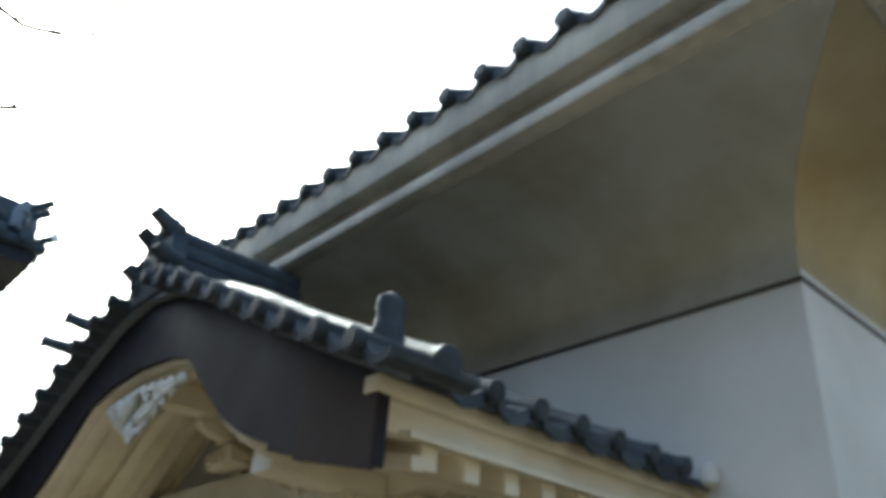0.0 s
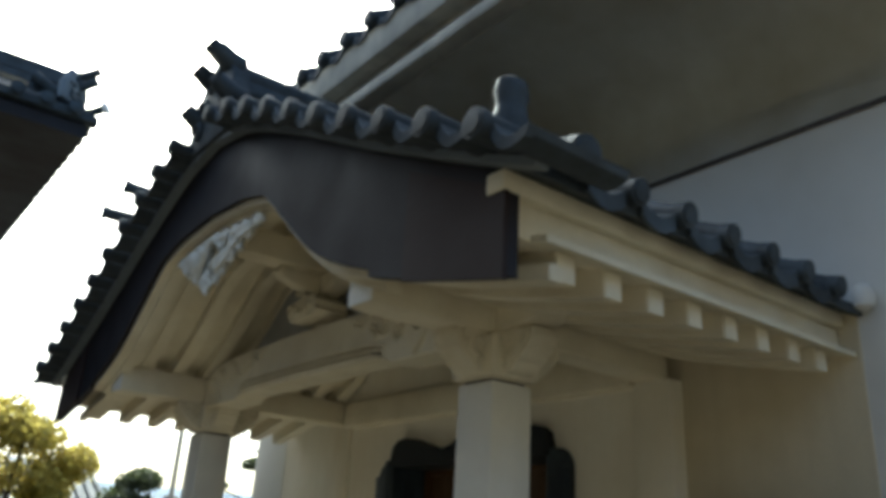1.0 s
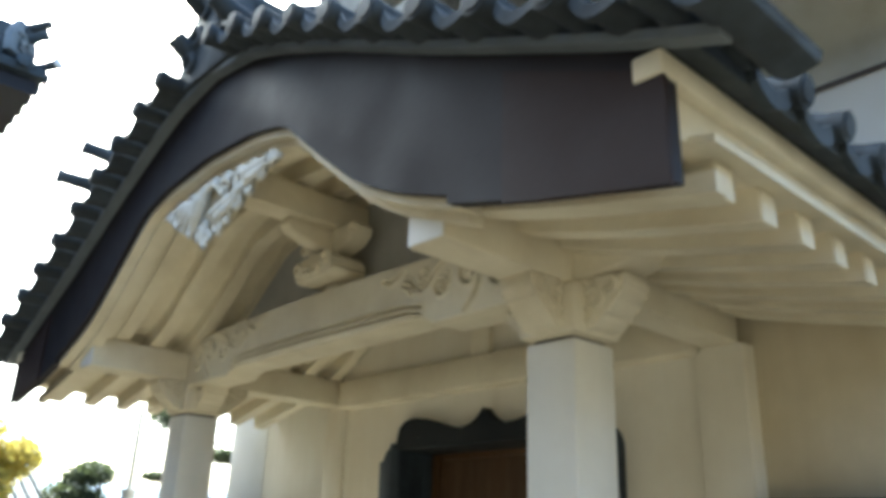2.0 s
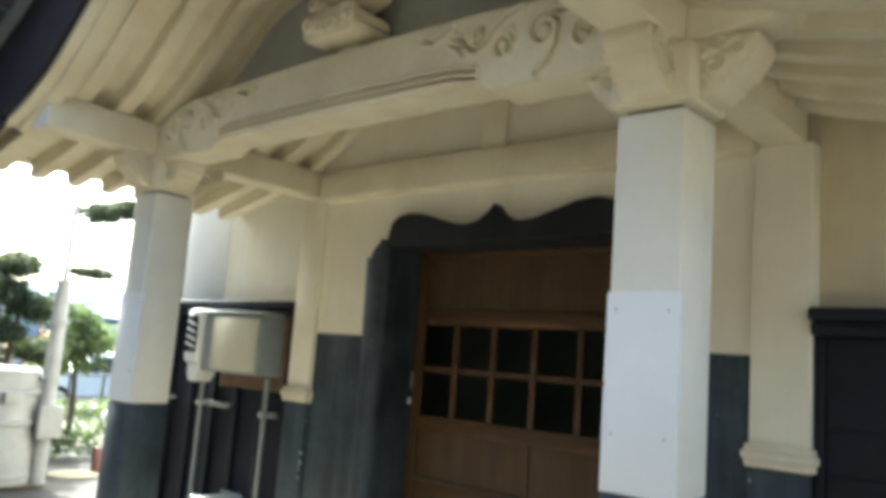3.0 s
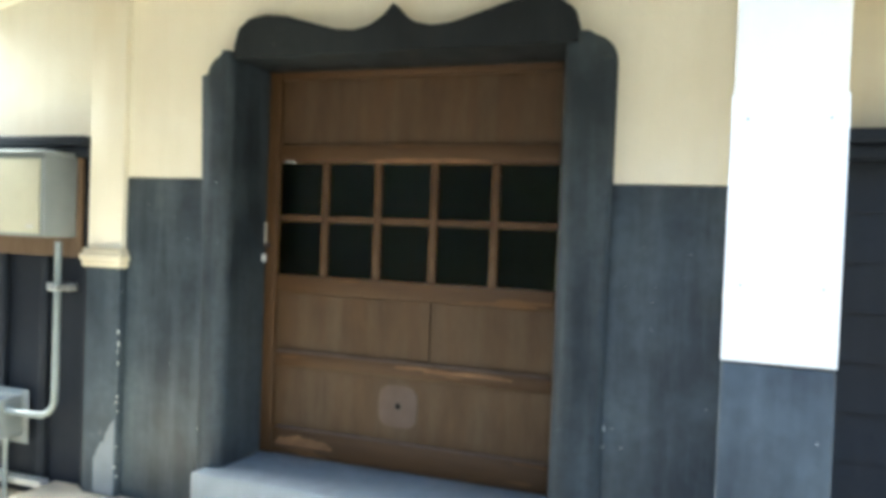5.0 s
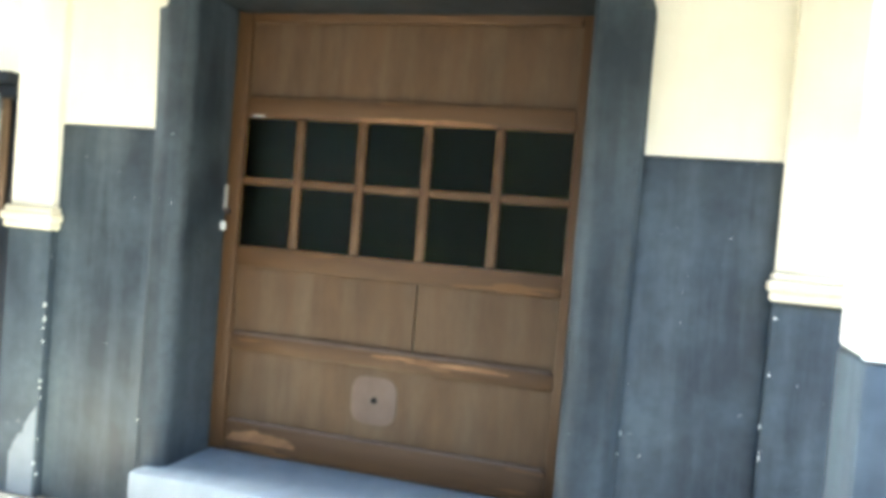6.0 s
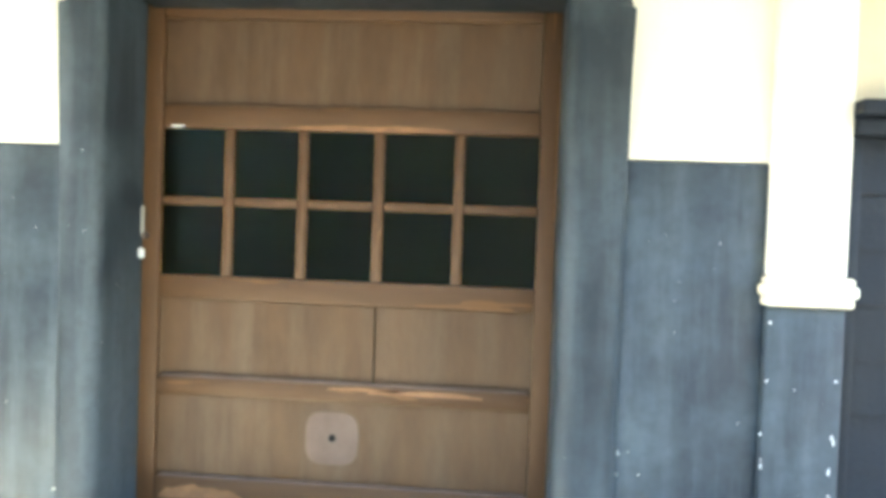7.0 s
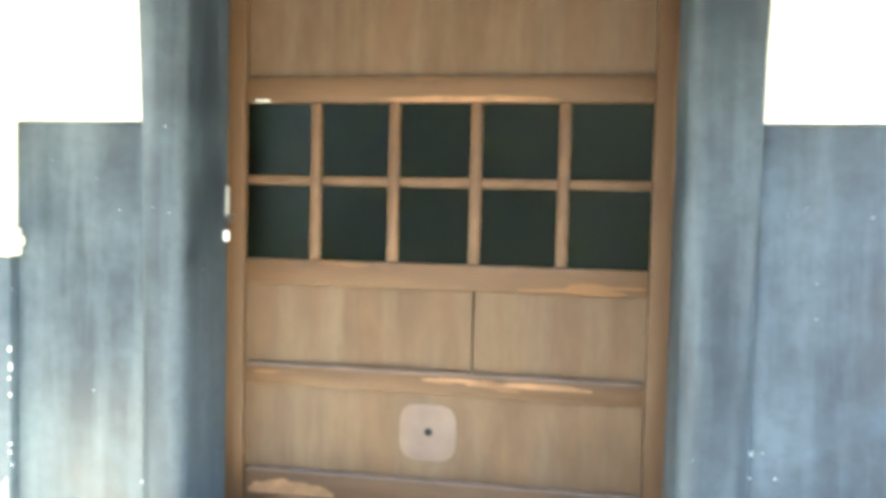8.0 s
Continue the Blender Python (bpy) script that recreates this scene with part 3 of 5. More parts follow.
# ---------------------------------------------------------------- the door
door = thing("door_1", (4.17, DC, 0.15), "closed brown wooden sliding door with ten small panes", "door", kind="structure")
F = 4.17                        # face of the stiles and rails
Y0, Y1 = 5.00, 6.77
part("stile", boxes((F, F + 0.05, 6.685, Y1, 0.15, 2.34), bevel=0.005), M_STILE, door)
part("stile", boxes((F, F + 0.05, Y0, 5.105, 0.15, 2.34), bevel=0.005), M_STILE, door)
for z0, z1 in ((2.23, 2.34), (1.772, 1.87), (1.055, 1.155), (0.648, 0.722), (0.152, 0.295)):
    part("rail", boxes((F + 0.002, F + 0.05, 5.107, 6.683, z0, z1), bevel=0.006), M_RAIL, door)
PANES = [6.683, 6.395, 6.08, 5.76, 5.428, 5.107]
for y in PANES[1:-1]:
    part("muntin", boxes((F + 0.006, F + 0.045, y - 0.022, y + 0.022, 1.157, 1.77), bevel=0.005), M_STILE, door)
for a0, a1 in zip(PANES[1:], PANES):
    lo_y, hi_y = a0 + (0.024 if a0 != PANES[-1] else 0), a1 - (0.024 if a1 != PANES[0] else 0)
    part("muntin", boxes((F + 0.009, F + 0.043, lo_y, hi_y, 1.45, 1.487), bevel=0.005), M_RAIL, door)
    for z0, z1 in ((1.157, 1.449), (1.488, 1.77)):
        pane = part("pane", boxes((F + 0.024, F + 0.029, lo_y, hi_y, z0, z1)), M_GLASS, door, "dusty glass pane")
        pane.visible_shadow = False
for z0, z1 in ((1.872, 2.228), (0.297, 0.646)):
    part("panel", boxes((F + 0.022, F + 0.036, 5.107, 6.683, z0, z1)), M_WOOD, door)
part("panel", boxes((F + 0.022, F + 0.036, 5.107, 5.754, 0.724, 1.053)), M_WOOD, door)
part("panel", boxes((F + 0.022, F + 0.036, 5.762, 6.683, 0.724, 1.053)), M_WOOD, door)
# thin ledges on the rails, pale because their highlight is in the colour
for z in (0.722, 0.295):
    part("ledge", boxes((F - 0.006, F + 0.022, 5.12, 6.66, z + 0.002, z + 0.012), bevel=0.003), M_PLATE, door, "pale ledge, a highlight put into its colour")
# bare wood where the varnish has worn through
for y0, y1, z0, z1 in ((5.45, 6.15, 1.774, 1.802), (5.30, 5.78, 0.690, 0.716), (6.30, 6.66, 0.205, 0.272), (5.62, 5.95, 0.700, 0.718)):
    pts = []
    rr = random.Random(int(y0 * 100))
    for k in range(13):
        q = k / 12
        pts.append((y0 + (y1 - y0) * q, z0 + (z1 - z0) * (0.25 + 0.75 * math.sin(math.pi * q) ** 0.5) * rr.uniform(0.7, 1.0)))
    bm = bmesh.new()
    strip(bm, [(u, z0) for u, v in pts], pts, "x", F + 0.0008, F + 0.0045)
    part("worn_patch", bm, M_WORN, door, "bare orange wood")
n = 28
outline = []
for k in range(n):
    c, s = math.cos(2 * math.pi * k / n), math.sin(2 * math.pi * k / n)
    outline.append((5.925 + 0.112 * math.copysign(abs(c) ** 0.55, c), 0.492 + 0.112 * math.copysign(abs(s) ** 0.55, s)))
bm = bmesh.new()
prism(bm, outline, "x", F + 0.0165, F + 0.0218)
plate = part("plate", bm, M_PLATE, door, "faded pinkish square where a lock plate was")
bm = bmesh.new()
tube(bm, [(F + 0.012, 5.923, 0.494), (F + 0.0166, 5.923, 0.494)], 0.015, 12)
part("keyhole", bm, M_DARK, plate)
bm = boxes((F - 0.018, F - 0.001, 6.748, 6.776, 1.315, 1.44), bevel=0.006)
latch = part("latch", bm, M_TANK, door, "pale splintered latch board")
bm = bmesh.new()
tube(bm, [(F - 0.028, 6.742, 1.315), (F - 0.004, 6.742, 1.315)], [0.012, 0.016], 12)
part("knob", bm, M_IRON, latch, "rusted iron knob")
part("chip", boxes((F - 0.001, F + 0.004, 6.585, 6.645, 1.7755, 1.783), bevel=0.001), M_FRESH, door, "white chip on the rail")
part("tag", boxes((F - 0.035, F - 0.012, 6.74, 6.785, 1.22, 1.262), bevel=0.008), M_PLASTIC, latch, "scrap of white plastic")

# bright yellow strip added in place of a glow behind the panes
strip_thing = thing("wall_strip", (6.58, 5.81, 1.76), "narrow yellow strip standing in for a glow on the inner wall", "sign")
part("face", boxes((6.575, 6.598, 5.60, 6.02, 1.765, 1.835), bevel=0.004), M_STRIP, strip_thing)

# ---------------------------------------------------------------- porch posts
POSTS = (4.032, 7.443)
for y0 in POSTS:
    y1, x0, x1 = y0 + 0.257, 2.47, 2.727
    post = thing("porch_post", (x0, y0, FZ), "square porch post, white above and blue-black below", "post", "two porch posts")
    part("shaft", boxes((x0, x1, y0, y1, 1.138, 2.425), bevel=0.014), M_WHITE, post)
    part("base", boxes((x0 - 0.003, x1 + 0.003, y0 - 0.003, y1 + 0.003, FZ, 1.136), bevel=0.014), M_DADO, post, "worn blue-black lower part")
    part("stone_foot", boxes((x0 - 0.07, x1 + 0.07, y0 - 0.07, y1 + 0.07, FZ - 0.01, FZ + 0.05), bevel=0.02), M_STONE, post)
    sheath = part("sheath", boxes((x0 - 0.004, x0 + 0.02, y0 - 0.0035, y1 + 0.0035, 1.14, 1.80), bevel=0.003), M_FRESH, post, "white board screwed over the shaft")
    for dy in (0.035, 0.222):
        for z in (1.33, 1.74):
            bm = bmesh.new()
            tube(bm, [(x0 - 0.012, y0 + dy, z), (x0 - 0.003, y0 + dy, z)], [0.002, 0.0032], 8)
            part("bolt", bm, M_IRON, sheath)

# flakes of lost paint along the worn black edges
rng = random.Random(8)
bm = bmesh.new()
EDGES = [(CY - JW - 0.012, 3.852, 0.25, 0.70, 16), (4.30, 3.814, 0.1, 1.1, 18), (4.06, 3.814, 0.1, 1.1, 14), (7.46, 3.814, 0.0, 1.0, 18), (CY + JW + 0.012, 3.852, 0.0, 0.6, 14), (6.78, 3.83, 0.2, 1.3, 10), (4.2, 3.814, 0.1, 0.5, 6)]
for y, x, z0, z1, cnt in EDGES:
    for _ in range(cnt // 2):
        yy, zz = y + rng.gauss(0, 0.006), rng.uniform(z0, z1)
        w, h = rng.uniform(0.002, 0.006), rng.uniform(0.004, 0.016)
        k = rng.randint(5, 7)
        prism(bm, [(yy + w * math.cos(6.283 * q / k) * rng.uniform(0.6, 1.2), zz + h * math.sin(6.283 * q / k) * rng.uniform(0.6, 1.2)) for q in range(k)], "x", x - 0.0015, x + 0.004)
part("paint_flakes", bm, M_FRESH, label="small white flakes where black paint has chipped", kind="structure")

# ---------------------------------------------------------------- porch carpentry
carp = "porch timbers"
PB, PT = 2.655, 2.85           # purlin, lower and upper face
for s in (-1, 1):
    c = CY + s * 1.705
    t = thing("purlin", (1.79, c, PB), "cream-painted beam over post and pier with a whitened end", "beam", carp)
    part("beam", boxes((1.795, 3.85, c - 0.1, c + 0.1, PB, PT), bevel=0.012), M_TRIM, t)
    part("end_cap", boxes((1.783, 1.794, c - 0.094, c + 0.094, PB + 0.006, PT - 0.006), bevel=0.004), M_FRESH, t, "white end face")

beam = thing("rainbow_beam", (2.45, CY, 2.62), "carved cream beam, gently bowed, between the posts", "beam", carp)
half = 1.60


def beam_low(u):
    return 2.66 - 0.045 * min(1, max(0, (abs(u - CY) - 0.93) / 0.07))


def beam_top(u):
    return 2.975 - 0.05 * ((u - CY) / half) ** 2 - 0.10 * max(0, (abs(u - CY) - 1.28) / 0.32) ** 2


carving = []
for s in (-1, 1):
    def at(pts, s=s):
        return [(CY + s * u, v) for u, v in pts]
    carving.append(at([(1.235, 2.64), (1.285, 2.685), (1.322, 2.745), (1.33, 2.812)] + spiral(1.258, 2.812, 0.072, 0.016, 0.0, 1.35)))
    carving.append(at([(1.30, 2.885), (1.34, 2.868), (1.385, 2.872)]))
    carving.append(at(spiral(1.066, 2.792, 0.044, 0.014, 5.6, -1.0)))
    carving.append(at([(1.085, 2.765), (1.115, 2.80), (1.105, 2.835)]))
    carving.append(at([(0.80, 2.875), (0.845, 2.855), (0.875, 2.815), (0.925, 2.795), (0.98, 2.815), (1.02, 2.865), (1.08, 2.905), (1.15, 2.93)]))
    carving.append(at(spiral(0.935, 2.862, 0.034, 0.012, 4.4, 0.9)))
    carving.append(at([(0.79, 2.845), (0.83, 2.825), (0.85, 2.79)]))
    carving.append(at([(0.62, 2.90), (0.68, 2.88), (0.73, 2.90), (0.78, 2.925)]))
    carving.append(at(spiral(1.44, 2.76, 0.05, 0.014, 1.0, 1.1)))
for dz in (0.028, 0.062):
    carving.append([(CY + 0.93 * k / 24, 2.665 + dz + 0.012 * (1 - (k / 24) ** 2) - 0.02 * max(0, abs(k) - 21) / 3) for k in range(-24, 25)])
bm = bmesh.new()
us = [CY - half + 2 * half * k / 64 for k in range(65)]
strip(bm, [(u, beam_low(u)) for u in us], [(u, beam_top(u)) for u in us], "x", 2.52, 2.66)
strip(bm, [(u, beam_low(u)) for u in us], [(u, beam_low(u) + 0.014) for u in us], "x", 2.452, 2.519)
strip(bm, [(u, beam_top(u) - 0.014) for u in us], [(u, beam_top(u)) for u in us], "x", 2.452, 2.519)
part("beam", bm, M_TRIM, beam)
bm = bmesh.new()
relief(bm, CY - half + 0.004, CY + half - 0.004, lambda u: beam_low(u) + 0.004, lambda u: beam_top(u) - 0.004, carving, 2.444, 0.034, nu=760, nv=84, width=0.0062)
part("carved_face", bm, M_TRIM, beam, "scrolls and a long double groove")


def bracket(name, centre, u_axis, sign, size, y_width, parent):
    """A carved cloud nosing: a lobed board with rolled scrolls on both faces."""
    bm = bmesh.new()
    cx, cy, cz = centre
    lobes = [(0, 0), (0.0, 1.0), (1.0, 1.0), (1.02, 0.80), (0.90, 0.66), (0.86, 0.52), (0.72, 0.44), (0.64, 0.30), (0.48, 0.24), (0.40, 0.08), (0.22, 0.0)]
    pts = []
    n = len(lobes)
    for i in range(n):
        (u0, v0), (u1, v1) = lobes[i], lobes[(i + 1) % n]
        for k in range(3):
            pts.append((u0 + (u1 - u0) * k / 3, v0 + (v1 - v0) * k / 3))
    if u_axis == "y":
        prism(bm, [(cy + sign * u * size[0], cz + v * size[1]) for u, v in pts], "x", cx - y_width / 2, cx + y_width / 2, bevel=0.012)
    else:
        prism(bm, [(cx + sign * u * size[0], cz + v * size[1]) for u, v in pts], "y", cy - y_width / 2, cy + y_width / 2, bevel=0.012)
    board = part(name, bm, M_TRIM, parent)
    for u, v, r in ((0.34, 0.55, 0.27), (0.70, 0.76, 0.20), (0.16, 0.22, 0.17), (0.13, 0.80, 0.15), (0.47, 0.87, 0.11)):
        for face in (-1, 1):
            bm = bmesh.new()
            curl = []
            for k in range(26):
                a1 = 0.6 + 7.5 * k / 25
                rr = r * size[1] * (1 - 0.8 * k / 25)
                pu, pv = u * size[0] * sign + rr * math.cos(a1), v * size[1] + rr * math.sin(a1)
                w = face * (y_width / 2 + 0.004)
                curl.append((cx + w, cy + pu, cz + pv) if u_axis == "y" else (cx + pu, cy + w, cz + pv))
            tube(bm, curl, [0.0135 * (1 - 0.5 * k / 25) for k in range(26)], 6)
            part("curl", bm, M_TRIM, board)


for s, y0 in zip((-1, 1), POSTS):
    c = y0 + 0.1285
    cap = thing("post_capital", (2.6, c, 2.42), "carved cream cloud bracket on top of the post", "capital", carp)
    # dark strip drawn in for the shaded gap between post and capital
    bm = boxes((2.495, 2.70, c - 0.102, c + 0.102, 2.4265, 2.438), bevel=0.003)
    part("neck", bm, M_IRON, cap, "thin dark block for the shaded gap under the capital")
    bm = boxes((2.44, 2.755, c - 0.155, c + 0.155, 2.4385, 2.655), bevel=0.03)
    part("block", bm, M_TRIM, cap)
    for k, (ax, sg, sz) in enumerate((("y", s, (0.21, 0.20)), ("y", -s, (0.17, 0.19)), ("x", -1, (0.20, 0.195)), ("x", 1, (0.22, 0.20)))):
        base = (2.60, c + sg * 0.13, 2.46) if ax == "y" else (2.60 + sg * 0.13, c, 2.46)
        bracket("scroll", base, ax, sg, sz, 0.17, cap)
    # boat-shaped arm that carries the eave beyond the post
    bm = bmesh.new()
    prism(bm, [(c + s * u, v) for u, v in ((-0.1, 2.655), (0.12, 2.66), (0.30, 2.672), (0.40, 2.70), (0.445, 2.74), (0.46, 2.80), (0.455, 2.86), (-0.1, 2.86))], "x", 2.50, 2.70, bevel=0.012)
    part("arm", bm, M_TRIM, cap)

lintel = thing("wall_beam", (3.74, CY, 2.64), "cream beam along the top of the door wall", "beam", carp)
part("beam", boxes((3.745, 3.93, CY - 1.59, CY + 1.59, 2.63, 2.84), bevel=0.012), M_TRIM, lintel)
part("strut", boxes((3.76, 3.84, CY - 0.09, CY + 0.09, 2.842, 3.42), bevel=0.01), M_TRIM, lintel, "short upright strut")


def gable_panel(name, x0, x1, floor_z, mat, label):
    us = [-1.62 + 3.24 * k / 60 for k in range(61)]
    up = [(CY + u, max(floor_z + 0.004, LOW(u) + 0.10)) for u in us]
    bm = bmesh.new()
    strip(bm, [(p[0], floor_z) for p in up], up, "x", x0, x1)
    return part(name, bm, mat, label=label, kind="structure")


# front panel is grey because the shade under the gable is in its colour
gable_panel("gable_panel", 2.68, 2.71, 2.90, M_PANELGREY, "flat board closing the gable above the beam, its shade put into the grey")
gable_panel("gable_panel", 3.80, 3.86, 2.84, M_CREAM, "aged cream plaster above the wall beam")
ridge_beam = thing("ridge_beam", (2.3, CY, 3.4), "cream ridge beam under the porch roof", "beam", carp)
part("beam", boxes((1.86, 2.675, CY - 0.135, CY + 0.035, 3.346, 3.53), bevel=0.014), M_TRIM, ridge_beam)

# ---------------------------------------------------------------- porch roof
roof = thing("porch_roof", (1.7, CY, 2.55), "curved gable porch roof with grey tiles and a dark bargeboard", "roof")
n = 90
E0 = 2.79
STOP = 1.95                     # where the cream moulding ends and the board hangs lower


def barge_foot(d):
    return LOW(d) + (0.004 if abs(d) < STOP else -0.028)


us = sorted([-E0 + 2 * E0 * k / n for k in range(n + 1)] + [-STOP - 0.002, -STOP + 0.002, STOP - 0.002, STOP + 0.002])
bm = bmesh.new()
strip(bm, [(CY + u, barge_foot(u)) for u in us], [(CY + u, TOP(u) + 0.02) for u in us], "x", 1.665, 1.715)
part("bargeboard", bm, M_BARGE, roof, "broad dark lacquered bargeboard")
for s in (-1, 1):
    us = [s * (2.22 + (E0 + 0.004 - 2.22) * k / 10) for k in range(11)]
    bm = bmesh.new()
    strip(bm, [(CY + u, LOW(u) - 0.045) for u in us], [(CY + u, TOP(u) - 0.05) for u in us], "x", 1.645, 1.6645)
    part("board_end", bm, M_BARGE2, roof, "sheathed end of the bargeboard")
for k, (lift, hgt, x0, x1) in enumerate(((-0.062, 0.034, 1.76, 1.84), (-0.030, 0.036, 1.70, 1.80))):
    bm = bmesh.new()
    strip(bm, span(-STOP - 0.03 * k, STOP + 0.03 * k, n, LOW, lift), span(-STOP - 0.03 * k, STOP + 0.03 * k, n, LOW, lift + hgt), "x", x0, x1 if k == 0 else 1.80)
    part("trim", bm, M_TRIM, roof, "cream moulding under the bargeboard")
bm = bmesh.new()
strip(bm, span(-E0 - 0.02, E0 + 0.02, n, LOW, 0.0), span(-E0 - 0.02, E0 + 0.02, n, LOW, 0.06), "x", 1.842, 1.90)
part("inner_trim", bm, M_TRIM, roof, "cream rail behind the bargeboard")
bm = bmesh.new()
strip(bm, span(-2.84, 2.84, n, LOW, 0.125), span(-2.84, 2.84, n, LOW, 0.15), "x", 1.80, 3.948)
part("soffit_board", bm, M_TRIM, roof, "cream boards above the rafters")
for i in range(8):
    x = 1.96 + 0.251 * i
    bm = bmesh.new()
    strip(bm, span(-2.77, 2.77, n, LOW, 0.015), span(-2.77, 2.77, n, LOW, 0.123), "x", x - 0.048, x + 0.048)
    part("rafter", bm, M_TRIM, roof)
    for s in (-1, 1):
        yy = CY + s * 2.77
        bm = boxes((x - 0.045, x + 0.045, min(yy, yy + s * 0.006), max(yy, yy + s * 0.006), LOW(2.8) + 0.022, LOW(2.8) + 0.118))
        part("rafter_end", bm, M_TRIM, roof, "squared cream rafter end")
for s in (-1, 1):
    ya, yb = CY + s * 2.70, CY + s * 2.763
    bm = boxes((1.72, 3.945, min(ya, yb), max(ya, yb), LOW(2.8) + 0.135, 2.806), bevel=0.008)
    part("eave_fascia", bm, M_TRIM, roof, "cream eave board")
    ya, yb = CY + s * 2.705, CY + s * 2.80
    bm = boxes((1.635, 3.945, min(ya, yb), max(ya, yb), 2.808, 2.886), bevel=0.01)
    part("eave_fascia", bm, M_TRIM, roof, "cream eave board")
bm = bmesh.new()
strip(bm, span(-2.89, 2.89, n, TOP, 0.022), span(-2.89, 2.89, n, TOP, 0.07), "x", 1.63, 3.945)
part("roof_deck", bm, M_TILE, roof)


def down(d):
    """Slope angle of the roof line at d, in degrees."""
    return math.degrees(math.atan2(TOP(d + 0.04) - TOP(d - 0.04), 0.08))


# verge: short barrels with round plates to the front
bm = bmesh.new()
strip(bm, span(-2.98, 2.98, n, TOP, 0.02), span(-2.98, 2.98, n, TOP, 0.055), "x", 1.60, 1.663)
part("verge_board", bm, M_STEP, roof, "thin grey board under the verge tiles")
vt = part("verge_tile", barrel_tile(0.49, 0.052, 0.0), M_TILE, roof)
vp = part("verge_pan", pan_tile(0.45, 0.17, 0.0, 0.012), M_TILE, roof)
first = True
for s in (-1, 1):
    for i in range(10):
        d = s * (0.30 + 0.285 * i)
        m = pose(1.46, CY + d, TOP(d) + 0.108, down(d), 0, 0)
        e2 = d + s * 0.142
        m2 = pose(1.485, CY + e2, TOP(e2) + 0.108, down(e2), 0, 0)
        if first:
            vt.matrix_basis, vp.matrix_basis, first = m, m2, False
        else:
            again(vt, roof, m)
            again(vp, roof, m2)
EAVE_D = 2.915                 # reach of the tiles from the middle
# barrels that run down the slope, the first one heavy, along the verge
for s in (-1, 1):
    for i in range(7):
        x = 1.88 + 0.295 * i
        r = 0.074 if i == 0 else 0.047
        dd = [s * (0.12 + (EAVE_D - 0.12) * k / 22) for k in range(23)]
        lift = 0.145 if i == 0 else 0.11
        pts = [(x, CY + d, TOP(d) + lift) for d in dd]
        bm = bmesh.new()
        tube(bm, pts, r, 12)
        part("slope_barrel", bm, M_TILE, roof)
        bm = bmesh.new()
        yy, zz = CY + s * EAVE_D, TOP(EAVE_D) + lift
        tube(bm, [(x, yy - s * 0.02, zz + 0.006), (x, yy + s * 0.03, zz - 0.006)], r * 1.12, 18)
        tube(bm, [(x, yy + s * 0.029, zz - 0.006), (x, yy + s * 0.038, zz - 0.008)], [r * 0.86, r * 0.80], 18)
        part("end_disc", bm, M_TILE, roof)
        if i < 6:
            bm = pan_tile(0.25, 0.20, 0.3)
            for v in bm.verts:
                v.co = Vector((x + 0.145 + v.co.y * -s, CY + s * (EAVE_D - 0.02 - v.co.x), TOP(EAVE_D) + 0.10 + v.co.z))
            part("eave_pan", bm, M_TILE, roof)
# stop ornament standing on each lower corner of the verge
for s in (-1, 1):
    c = (1.66, CY + s * 2.80, TOP(2.80) + 0.12)
    bm = bmesh.new()
    lathe(bm, [(0.075, 0.0), (0.082, 0.06), (0.066, 0.11), (0.062, 0.15), (0.072, 0.185), (0.060, 0.235), (0.028, 0.255)], c, 14)
    for v in bm.verts:
        v.co.y = c[1] + (v.co.y - c[1]) * 0.75
    part("corner_knob", bm, M_TILE, roof, "weathered tile knob on the verge")

# ridge, stacked flat tiles with a round cap, and the demon tile at its end
ridge = thing("roof_ridge", (1.6, CY, 4.1), "stacked tile ridge ending in a horned ornament tile", "roof ridge")
for k in range(4):
    w = 0.20 - 0.022 * k
    part("ridge_course", boxes((1.70, 2.75, CY - w, CY + w, 4.06 + 0.12 * k, 4.06 + 0.12 * k + 0.10), bevel=0.015), M_TILE, ridge)
bm = bmesh.new()
tube(bm, [(1.62, CY, 4.60), (2.75, CY, 4.60)], 0.085, 14)
part("ridge_cap", bm, M_TILE, ridge)
bm = bmesh.new()
prism(bm, [(CY + u, v) for u, v in ((-0.34, 4.04), (-0.38, 4.16), (-0.30, 4.24), (-0.30, 4.36), (-0.24, 4.46), (-0.20, 4.60), (-0.10, 4.68), (0.10, 4.68), (0.20, 4.60), (0.24, 4.46), (0.30, 4.36), (0.30, 4.24), (0.38, 4.16), (0.34, 4.04))], "x", 1.57, 1.69, bevel=0.025)
for s in (-1, 1):
    for k in range(3):
        curl = []
        for q in range(18):
            a1 = 0.4 + 5.6 * q / 17
            rr = 0.085 * (1 - 0.75 * q / 17)
            curl.append((1.56, CY + s * (0.20 - 0.05 * k + rr * math.cos(a1)), 4.17 + 0.16 * k + rr * math.sin(a1)))
        tube(bm, curl, [0.028 * (1 - 0.6 * q / 17) for q in range(18)], 7)
part("demon_tile", bm, M_TILE, ridge, "carved ornament tile")
for dy, z0 in ((-0.17, 4.58), (0.0, 4.70), (0.17, 4.58), (-0.26, 4.30), (0.26, 4.30)):
    bm = bmesh.new()
    tube(bm, [(1.66, CY + dy, z0 - 0.02), (1.57, CY + dy, z0 + 0.0), (1.47, CY + dy, z0 + 0.06)], [0.072, 0.07, 0.06], 12)
    part("horn", bm, M_TILE, ridge, "upturned round tile")


# ---------------------------------------------------------------- carvings in the gable
gegyo = thing("gable_pendant", (1.74, CY, 3.1), "pierced white carving of a bird amid scrolls under the gable", "carving")
rng = random.Random(11)


